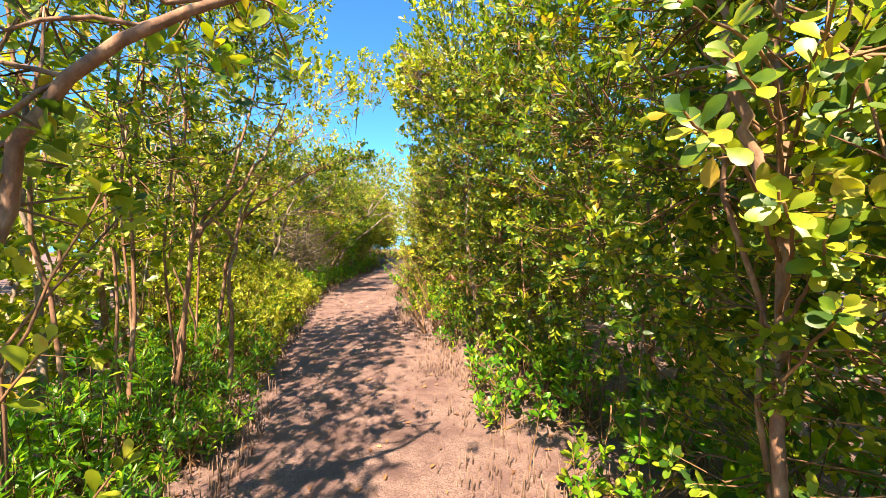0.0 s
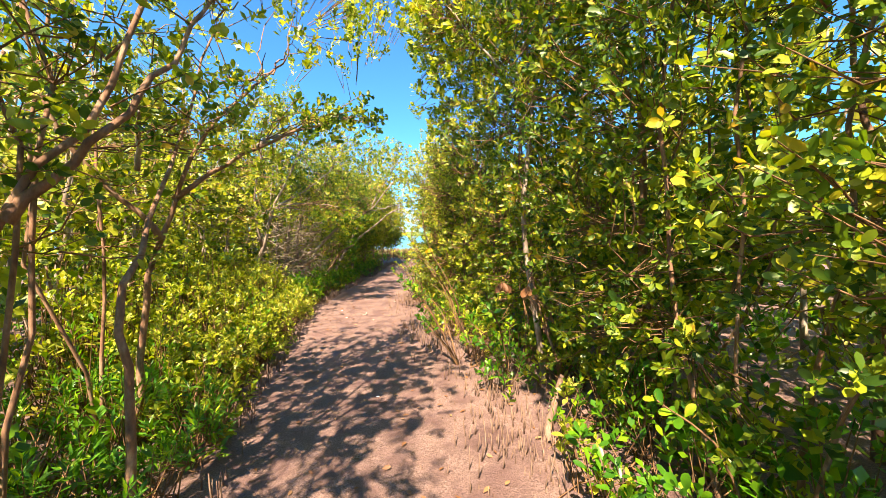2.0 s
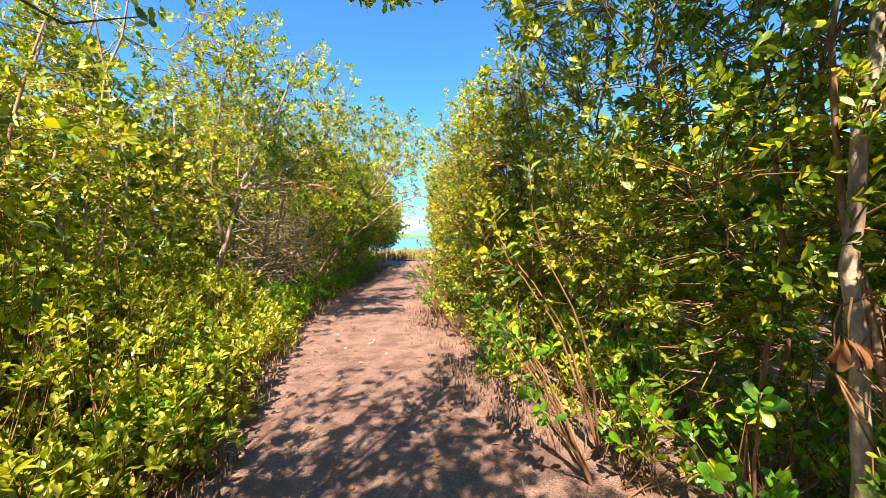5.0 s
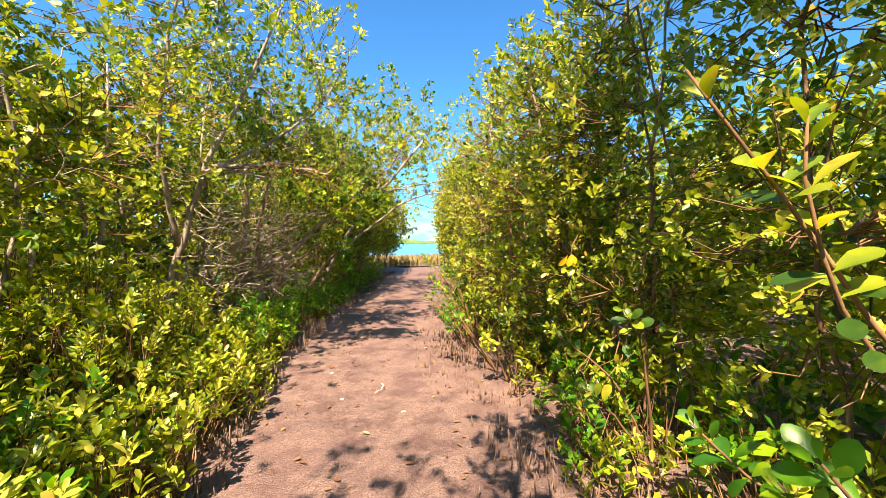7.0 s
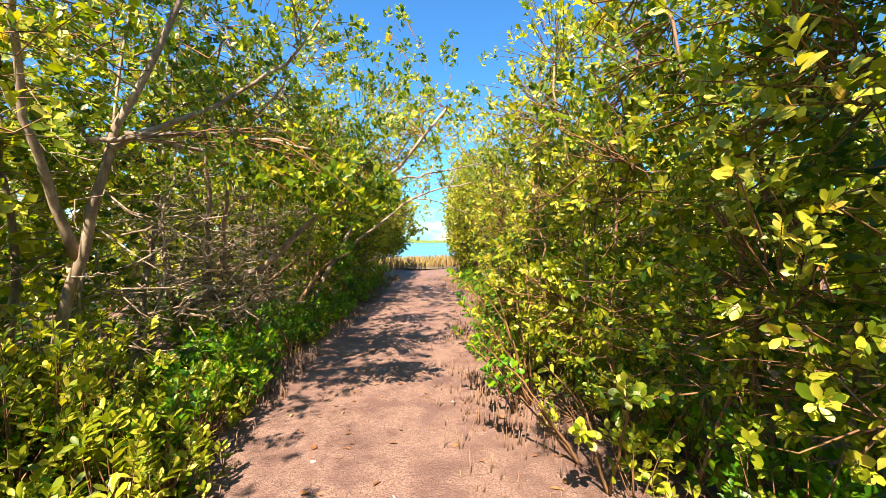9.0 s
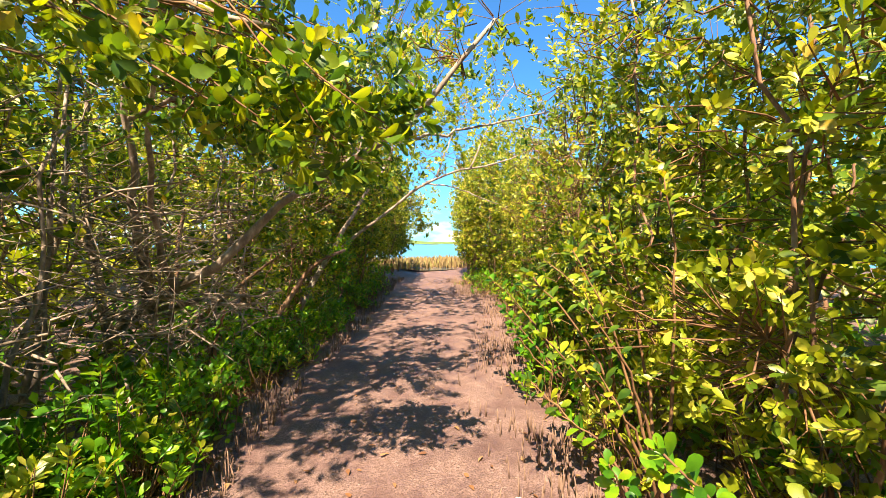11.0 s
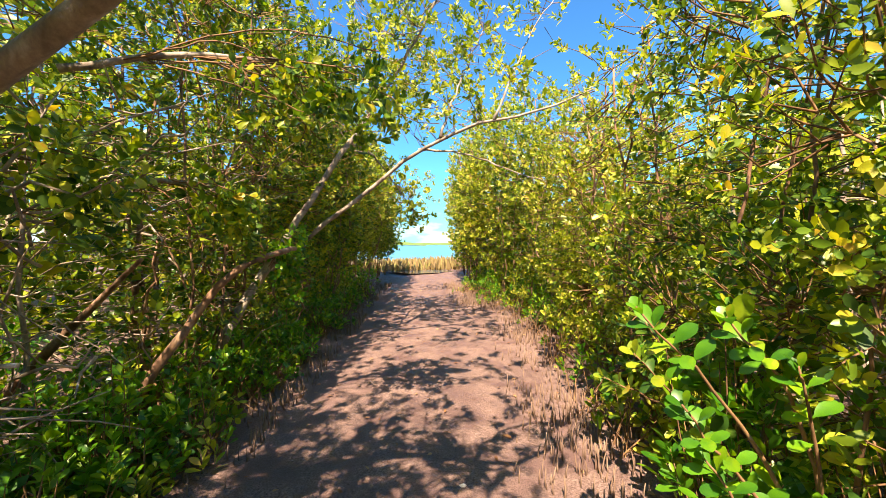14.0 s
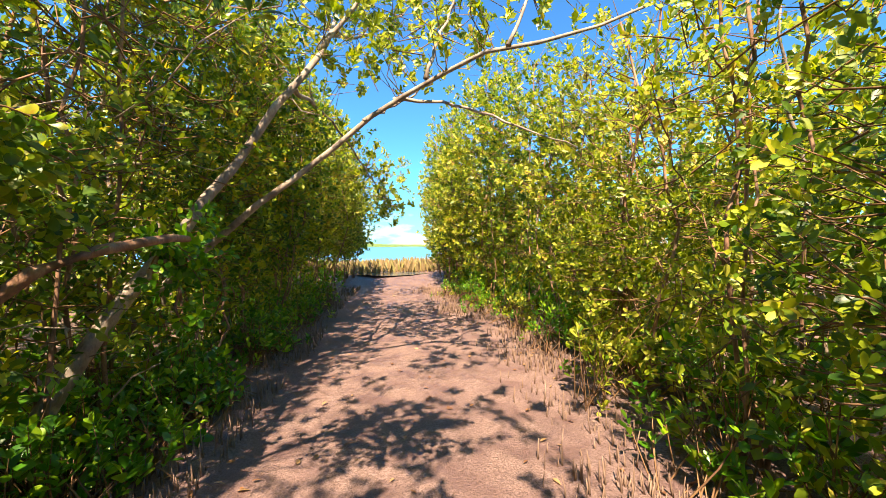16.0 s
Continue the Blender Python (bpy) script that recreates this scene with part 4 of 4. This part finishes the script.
def shoot_bush(x, y, shoots, label, leaf, size=0.10, pairs=5, spread=0.05):
    """A young mangrove whose single leaves can be told apart."""
    gz = float(ground_z(x, y))
    top = thing("young_mangrove", (x, y, gz), label, "shrub", "young mangroves leaning to the path")
    for pts in shoots:
        leafy_shoot(top, [(x, y, gz - 0.03)] + list(pts), leaf, size, pairs, spread)
    return top


SHOOT = "young mangrove with orange-brown shoots and large glossy leaves"
shoot_bush(-1.0, 14.5, [[(-1.25, 14.45, 0.6), (-1.50, 14.42, 0.98)], [(-1.3, 14.3, 0.5), (-1.66, 14.2, 0.86)], [(-1.2, 14.2, 0.4), (-1.52, 13.95, 0.62)], [(-1.1, 14.3, 0.7), (-1.3, 14.1, 1.1)], [(-1.2, 14.6, 0.4), (-1.6, 14.65, 0.6)]], SHOOT, M_GREEN, 0.115)
shoot_bush(-1.05, 13.0, [[(-1.3, 12.8, 1.0), (-1.52, 12.7, 1.52)], [(-1.35, 12.6, 0.8), (-1.55, 12.45, 1.2)], [(-1.3, 13.1, 1.0), (-1.62, 13.2, 1.35)], [(-1.3, 12.7, 0.5), (-1.62, 12.6, 0.8)]], SHOOT, M_YELLOW, 0.105)
shoot_bush(-0.25, 8.0, [[(-0.5, 7.95, 0.85), (-0.81, 7.91, 1.33), (-1.0, 7.92, 1.57), (-1.19, 7.92, 1.82)], [(-0.55, 7.95, 0.9), (-0.92, 7.9, 1.42), (-0.97, 7.89, 1.72)], [(-0.45, 7.8, 0.9), (-0.75, 7.7, 1.5), (-0.82, 7.66, 1.95)]], SHOOT, M_GREEN, 0.09, 8, 0.075)
shoot_bush(-0.4, 7.75, [[(-0.75, 7.75, 0.75), (-1.08, 7.74, 1.13)], [(-0.7, 7.65, 0.7), (-0.96, 7.58, 1.05)], [(-0.7, 7.85, 0.6), (-0.98, 7.92, 0.98)], [(-0.65, 7.9, 0.4), (-0.9, 8.0, 0.72)], [(-0.6, 7.6, 0.4), (-0.85, 7.5, 0.7)], [(-0.6, 8.1, 0.6), (-0.95, 8.25, 0.95)]], SHOOT, M_HERB, 0.09, 7, 0.04)
shoot_bush(-1.05, 11.3, [[(-1.45, 11.27, 0.6), (-1.78, 11.25, 0.92)], [(-1.4, 11.3, 0.5), (-1.65, 11.32, 0.78)], [(-1.4, 11.4, 0.4), (-1.7, 11.5, 0.62)]], SHOOT, M_HERB, 0.072, 9, 0.03)
shoot_bush(-1.2, 12.2, [[(-1.6, 12.15, 0.9), (-1.93, 12.1, 1.3)], [(-1.5, 12.15, 1.0), (-1.74, 12.1, 1.43)], [(-1.45, 12.05, 0.8), (-1.7, 12.0, 1.15)], [(-1.55, 12.2, 0.65), (-1.86, 12.15, 1.0)], [(-1.4, 12.1, 0.5), (-1.62, 12.05, 0.85)], [(-1.35, 12.25, 1.1), (-1.53, 12.2, 1.55)], [(-1.6, 12.25, 0.45), (-1.9, 12.22, 0.75)], [(-1.3, 12.0, 1.3), (-1.42, 11.9, 1.75)]], SHOOT, M_GREEN, 0.085, 7, 0.04)
shoot_bush(-1.15, 13.75, [[(-1.6, 13.68, 0.8), (-1.97, 13.6, 1.17)], [(-1.4, 13.68, 0.8), (-1.7, 13.6, 1.14)], [(-1.35, 13.65, 0.6), (-1.5, 13.58, 1.0)], [(-1.55, 13.65, 0.55), (-1.83, 13.6, 0.88)], [(-1.5, 13.66, 0.4), (-1.75, 13.62, 0.71)], [(-1.2, 13.65, 1.0), (-1.2, 13.58, 1.46)], [(-1.4, 13.7, 0.4), (-1.6, 13.72, 0.6)]], SHOOT, M_HERB, 0.09, 7, 0.04)
for end in ((0.55, 2.24, 1.98), (0.8, 2.3, 1.82), (0.93, 2.32, 1.72), (0.97, 2.3, 2.06), (0.68, 2.32, 2.14), (0.82, 2.2, 2.2), (0.62, 2.4, 2.3), (1.0, 2.35, 1.55)):
    leafy_shoot(start_tree, [(1.14, 2.7, end[2] - 0.35), (0.5 * end[0] + 0.62, 2.52, end[2] - 0.1), end], M_GREEN, 0.085, 6, 0.045, 0.007)
shoot_bush(-1.0, 11.0, [[(-1.15, 10.9, 0.4), (-1.28, 10.7, 0.6)], [(-1.1, 11.2, 0.5), (-1.35, 11.3, 0.75)], [(-1.0, 10.8, 0.6), (-1.15, 10.5, 0.9)]], SHOOT, M_YELLOW, 0.085, 7, 0.04)
shoot_bush(0.15, 7.3, [[(-0.05, 7.2, 0.4), (-0.22, 7.05, 0.55)], [(-0.1, 7.4, 0.5), (-0.35, 7.45, 0.7)], [(0.0, 7.1, 0.7), (-0.15, 6.9, 0.95)], [(-0.05, 7.5, 0.3), (-0.35, 7.6, 0.4)]], SHOOT, M_HERB, 0.095)
shoot_bush(-0.4, 9.4, [[(-0.7, 9.3, 0.5), (-0.92, 9.15, 0.7)], [(-0.6, 9.5, 0.6), (-0.95, 9.55, 0.9)], [(-0.6, 9.2, 0.9), (-0.8, 9.0, 1.15)], [(-0.6, 9.6, 0.3), (-0.9, 9.7, 0.42)]], SHOOT, M_GREEN, 0.10)
shoot_bush(-1.35, 12.1, [[(-1.5, 12.0, 0.3), (-1.62, 11.9, 0.5)], [(-1.4, 11.9, 0.4), (-1.5, 11.7, 0.62)], [(-1.5, 12.2, 0.4), (-1.72, 12.25, 0.55)]], SHOOT, M_HERB, 0.10)
shoot_bush(-1.5, 1.9, [[(-1.2, 2.1, 0.9), (-0.95, 2.35, 1.45)], [(-1.2, 2.3, 1.1), (-1.0, 2.55, 1.85)], [(-1.1, 2.2, 0.6), (-0.9, 2.5, 1.05)], [(-1.3, 2.4, 1.2), (-1.15, 2.8, 1.8)]], SHOOT, M_YELLOW, 0.085)
shoot_bush(0.95, 5.0, [[(0.7, 4.9, 0.4), (0.45, 4.75, 0.6)], [(0.75, 4.7, 0.35), (0.52, 4.45, 0.5)], [(0.8, 5.0, 0.6), (0.5, 5.0, 0.85)]], SHOOT, M_HERB, 0.09)



def leafy_bough(top, base, fork, centre, reach, count, leaf, size, pairs=7, lowest=0.0):
    """Leafy shoots that fan out from a fork of a bough into a hanging spray round centre."""
    part("limb", tubes(curve([base, (np.array(base) + np.array(fork)) / 2 + np.array([0, 0, 0.05]), fork], 10, 0.008)[None], np.linspace(0.02, 0.011, 10)[None], 7), M_GREYBARK, top)
    spot = np.array(centre) + np.array(reach) * ball(count * 2, 0.1)
    spot[:, 2] = np.maximum(spot[:, 2], lowest)
    tilt = unit(spot - np.array(fork)) + np.array(TO_SUN) * 0.6 + rng.normal(0, 0.35, spot.shape)
    part("spray", sprig_leaves(spot, tilt, 12, size, LEAF_FINE), leaf, top, "crowded glossy leaves", kind="stuff")
    for k in range(count // 2):
        end = np.array(centre) + np.array(reach) * ball(1, 0.25)[0]
        end[2] = max(end[2], lowest)
        along = rng.uniform(0.2, 1.0)
        start = np.array(base) * (1 - along) + np.array(fork) * along + np.array([0, 0, 0.05]) * (1 - (2 * along - 1) ** 2)
        mid = start * 0.45 + end * 0.55 + rng.normal(0, 0.07, 3) + np.array([0, 0, 0.05])
        leafy_shoot(top, [start, mid, end], leaf, size, pairs, 0.045, 0.005)


# a low bough of the leaning tree that hangs over the path at head height
leafy_bough(leaning_tree, (-4.3, 11.5, 2.3), (-3.0, 11.75, 2.25), (-2.85, 11.8, 1.95), (0.52, 0.36, 0.32), 44, M_GREEN, 0.08, 8, 1.64)
leafy_bough(leaning_tree, (-4.4, 11.3, 2.2), (-3.6, 11.4, 2.15), (-3.25, 11.5, 2.1), (0.35, 0.4, 0.3), 16, M_GREEN, 0.07, 8, 1.8)
# sprays of the old tree over the end of the walk
leafy_bough(old_tree, (-4.3, 14.3, 2.15), (-3.4, 14.85, 2.45), (-3.15, 14.8, 2.2), (0.65, 0.45, 0.32), 34, M_GREEN, 0.075, 7, 1.78)
leafy_bough(old_tree, (-4.75, 13.2, 2.35), (-4.0, 13.0, 2.45), (-3.7, 12.95, 2.25), (0.45, 0.35, 0.3), 18, M_GREEN, 0.075, 7, 1.8)
leafy_bough(old_tree, (-4.6, 15.0, 1.7), (-4.15, 15.25, 1.75), (-4.0, 15.3, 1.5), (0.26, 0.38, 0.4), 22, M_GREEN, 0.075, 7)
leafy_bough(old_tree, (-4.8, 14.0, 1.6), (-4.3, 14.2, 1.75), (-4.1, 14.25, 1.6), (0.26, 0.4, 0.35), 20, M_GREEN, 0.075, 7)
leafy_bough(arch_tree, (-4.3, 16.4, 1.0), (-4.1, 16.5, 1.3), (-4.0, 16.4, 1.2), (0.24, 0.45, 0.5), 24, M_HERB, 0.075, 7)
# leaves along the limb that reaches over the path
leafy_bough(forked_tree, (-2.1, 6.4, 2.35), (-1.95, 6.75, 2.55), (-1.75, 7.0, 2.75), (0.4, 0.5, 0.25), 16, M_GREEN, 0.075, 7)
leafy_bough(forked_tree, (-1.8, 7.0, 2.7), (-1.65, 7.5, 2.92), (-1.5, 7.8, 3.0), (0.35, 0.4, 0.25), 12, M_GREEN, 0.075, 7)
leafy_bough(forked_tree, (-2.7, 5.9, 2.1), (-2.5, 5.7, 2.45), (-2.2, 5.7, 2.6), (0.4, 0.5, 0.3), 14, M_GREEN, 0.075, 7)

# ---- undergrowth in the thicket ----
n = 2600
uy = rng.uniform(-3, 28, n)
us = np.where(rng.random(n) < 0.5, 1, -1)
uo = 0.7 + 4.5 * rng.random(n) ** 1.4
ux = np.where(us > 0, edge_r(uy) + uo, edge_l(uy) - uo)
up_ = np.stack([ux, uy, ground_z(ux, uy) + rng.uniform(0.12, 0.5, n)], -1)
under = part("undergrowth", sprig_leaves(up_, np.array([0, 0, 1.0]) + rng.normal(0, 0.35, (n, 3)), 8, 0.16, LEAF_FAR, 0.2), M_HERB, None)
tagged(under, "dark green undergrowth on the mud between the trunks", "undergrowth", "", "stuff")

# ---- air roots (pneumatophores) ----
n = 9500
ry = rng.uniform(1.0, 26, n)
rs = np.where(rng.random(n) < 0.6, 1, -1)
roff = np.where(rs > 0, rng.normal(-0.02, 0.22, n), np.abs(rng.normal(0, 0.30, n)) - 0.18)
clump = np.sin(ry * 2.1 + rs) + np.sin(ry * 5.3 + 2 * rs + 6 * roff) * 0.7 + rng.normal(0, 0.5, n)
rx = np.where(rs > 0, edge_r(ry) + roff, edge_l(ry) - roff)
ok = clump > -0.25
rx, ry = rx[ok], ry[ok]
rh = rng.uniform(0.05, 0.2, len(rx)) * rng.uniform(0.6, 1.1, len(rx))
rz = ground_z(rx, ry)
b = np.stack([rx, ry, rz - 0.02], -1)
lean = rng.normal(0, 0.09, (len(rx), 2))
tip = b + np.stack([lean[:, 0] * rh, lean[:, 1] * rh, rh], -1)
mid = (b + tip) / 2 + np.concatenate([rng.normal(0, 0.004, (len(rx), 2)), np.zeros((len(rx), 1))], 1)
rr = rng.uniform(0.0034, 0.0065, len(rx))[:, None] * np.array([1.15, 1.0, 0.5])
chosen = np.where((rx > edge_r(ry) - 0.45) & (rx < edge_r(ry) + 0.3) & (ry > 9.6) & (ry < 13.8))[0][:300]
rest = np.setdiff1d(np.arange(len(rx)), chosen)
bed = thing("air_root_bed", (-1.5, 11.6, 0.0), "bed of brown pencil-like mangrove air roots in the mud", "roots")
for k in chosen:
    if k == chosen[0] or (k % 25) == 0 or len(bed.children) < 12:
        line = np.stack([b[k], mid[k], tip[k]])[None] - b[k]
        root_mesh = mesh_of("air_root", *tubes(line, rr[k][None], 4), M_ROOT)
    ob = new("air_root", bed.children[int(rng.integers(0, len(bed.children)))].data if len(bed.children) >= 12 else root_mesh)
    ob.parent = bed
    ob.matrix_basis = Matrix.Translation(Vector(b[k]) - Vector((-1.5, 11.6, 0.0))) @ pose(0, 0, 0, 0, 0, float(rng.uniform(0, 360)))
roots = part("air_roots", tubes(np.stack([b, mid, tip], 1)[rest], rr[rest], 4), M_ROOT, None)
tagged(roots, "brown pencil-like mangrove air roots standing in the mud", "roots", "", "stuff")

# ---- dry brushwood under the old tree ----
n = 1200
s = np.stack([rng.uniform(-6.6, -4.05, n), rng.uniform(11.5, 17.0, n), rng.uniform(0.1, 2.1, n)], -1)
fan = rng.uniform(-0.9, 0.9, n)
way = unit(np.stack([np.cos(fan), np.sin(fan) - 0.25, rng.normal(0.12, 0.35, n)], -1)) * rng.uniform(0.3, 1.0, (n, 1))
e = s + way
ok = ~in_corridor(e, -0.22)
s, e = s[ok], e[ok]
m1 = s * 0.65 + e * 0.35 + rng.normal(0, 0.035, s.shape)
m2 = s * 0.3 + e * 0.7 + rng.normal(0, 0.05, s.shape)
br = part("brushwood", tubes(np.stack([s, m1, m2, e], 1), (0.0025 + 0.007 * rng.random(len(s)) ** 2)[:, None] * np.array([1.2, 1, 0.8, 0.35]), 4), M_DRYTWIG, None)
tagged(br, "tangle of dry grey twigs under the old mangrove", "twigs", "", "stuff")

# ---- single things ----
def stick(name, pts, ra, rb, material, label, category="stick"):
    ln = curve(pts, 12, 0.004)
    top = thing(name, pts[0], label, category)
    part("wood", tubes(ln[None], np.linspace(ra, rb, 12)[None], 8), material, top)
    return top


M_REDWOOD = bark_material("red_broken_wood", (0.28, 0.09, 0.06), (0.45, 0.17, 0.11), (0.55, 0.28, 0.2))
stick("broken_stick", [(-4.72, 14.2, 0.02), (-4.66, 14.17, 0.45), (-4.55, 14.12, 0.72)], 0.017, 0.013, M_REDWOOD, "broken reddish stick standing among the young mangroves")
stick("broken_stick", [(-4.1, 12.5, 0.02), (-4.2, 12.6, 0.25), (-4.45, 12.8, 0.5)], 0.016, 0.008, M_DRYTWIG, "pale dry stick leaning in the undergrowth")
stick("dead_stump", [(0.2, 5.95, -0.03), (0.3, 6.15, 0.2), (0.44, 6.36, 0.46)], 0.036, 0.022, M_ROOT, "grey-brown dead stump leaning out of the mud", "stump")
stick("dead_branch", [(-6.3, 12.6, 0.62), (-5.4, 12.2, 0.72), (-4.6, 11.8, 0.70), (-4.05, 11.7, 0.62)], 0.02, 0.005, M_DRYTWIG, "long dry branch lying over the undergrowth")
stick("dead_branch", [(-6.0, 15.6, 0.1), (-5.2, 15.3, 0.7), (-4.6, 15.0, 1.1), (-4.3, 14.8, 1.25)], 0.045, 0.012, M_BARK, "dark dead branch leaning under the old trees")
stick("dead_branch", [(-4.75, 15.0, -0.02), (-4.4, 15.2, 0.6), (-4.2, 15.38, 1.0), (-4.03, 15.46, 1.17), (-3.85, 15.75, 1.28), (-3.9, 16.2, 1.3)], 0.038, 0.02, M_BARK, "dark bent limb under the old trees")
stick("root_piece", [(-2.28, 11.0, 0.03), (-2.25, 10.93, 0.035), (-2.27, 10.84, 0.03), (-2.31, 10.78, 0.028)], 0.006, 0.003, M_SHELL, "small bleached curved root lying on the mud", "root")


def hanging_leaves(at, count, size, material, label, name="dead_leaf_bunch"):
    top = thing(name, at, label, "leaves")
    part("stalk", tubes(np.array([[np.array(at) + (0.06, 0.05, 0.12), np.array(at) + (0.02, 0.02, 0.06), np.array(at)]]), np.array([[0.004, 0.004, 0.003]]), 5), M_TWIG, top)
    for k in range(count):
        b = np.array([at]) + rng.normal(0, 0.012, (1, 3))
        part("leaf", leaves(b, np.array([[rng.normal(0, 0.45), rng.normal(0, 0.45), -0.8]]), np.array([[0.3, -0.8, 0.3]]) + rng.normal(0, 0.3, (1, 3)), [size * rng.uniform(0.8, 1.2)], LEAF_FINE), material, top)
    return top


hanging_leaves((0.02, 6.78, 1.18), 7, 0.12, M_DEADLEAF, "bunch of withered orange-brown leaves on a twig")
hanging_leaves((0.22, 6.72, 1.14), 6, 0.11, M_DEADLEAF, "bunch of withered orange-brown leaves on a twig")
hanging_leaves((0.45, 6.95, 1.1), 5, 0.10, M_DEADLEAF, "bunch of withered orange-brown leaves on a twig")
hanging_leaves((-0.86, 9.6, 1.40), 3, 0.085, M_GOLD, "golden yellow dying leaves among green ones", "yellow_leaf_bunch")
for k, (x, y) in enumerate(((-2.6, 10.7), (-2.0, 10.4), (-2.9, 11.4), (-1.9, 12.4), (-2.4, 14.6), (-1.2, 6.9), (-1.5, 8.4))):
    v = ball(24, 1.0) * np.array([0.022, 0.016, 0.008]) + np.array([x, y, float(ground_z(x, y)) + 0.005])
    bm = bmesh.new()
    for q in v:
        bm.verts.new(q - np.array([x, y, float(ground_z(x, y))]))
    bmesh.ops.convex_hull(bm, input=bm.verts[:])
    me = bpy.data.meshes.new("shell_piece")
    bm.to_mesh(me)
    bm.free()
    me.materials.append(M_SHELL)
    ob = new("shell_piece", me)
    ob.matrix_basis = Matrix.Translation((x, y, float(ground_z(x, y))))
    tagged(ob, "small pale piece of shell lying on the mud", "shell", "shell pieces on the path")

# ---- litter on the mud ----
n = 1500
ly = rng.uniform(1.0, 24, n)
lx = edge_l(ly) - 0.5 + (edge_r(ly) - edge_l(ly) + 1.0) * np.where(rng.random(n) < 0.93, rng.beta(0.28, 0.28, n), rng.random(n))
base = np.stack([lx, ly, ground_z(lx, ly) + 0.012], -1)
a = rng.uniform(0, 2 * math.pi, n)
way = np.stack([np.cos(a), np.sin(a), rng.uniform(-0.05, 0.25, n)], -1)
lit = part("leaf_litter", leaves(base, way, np.array([0, 0, 1.0]) + rng.normal(0, 0.3, (n, 3)), rng.uniform(0.03, 0.07, n), LEAF_MID), M_DEADLEAF, None)
tagged(lit, "fallen brown leaves scattered on the mud", "leaf litter", "", "stuff")
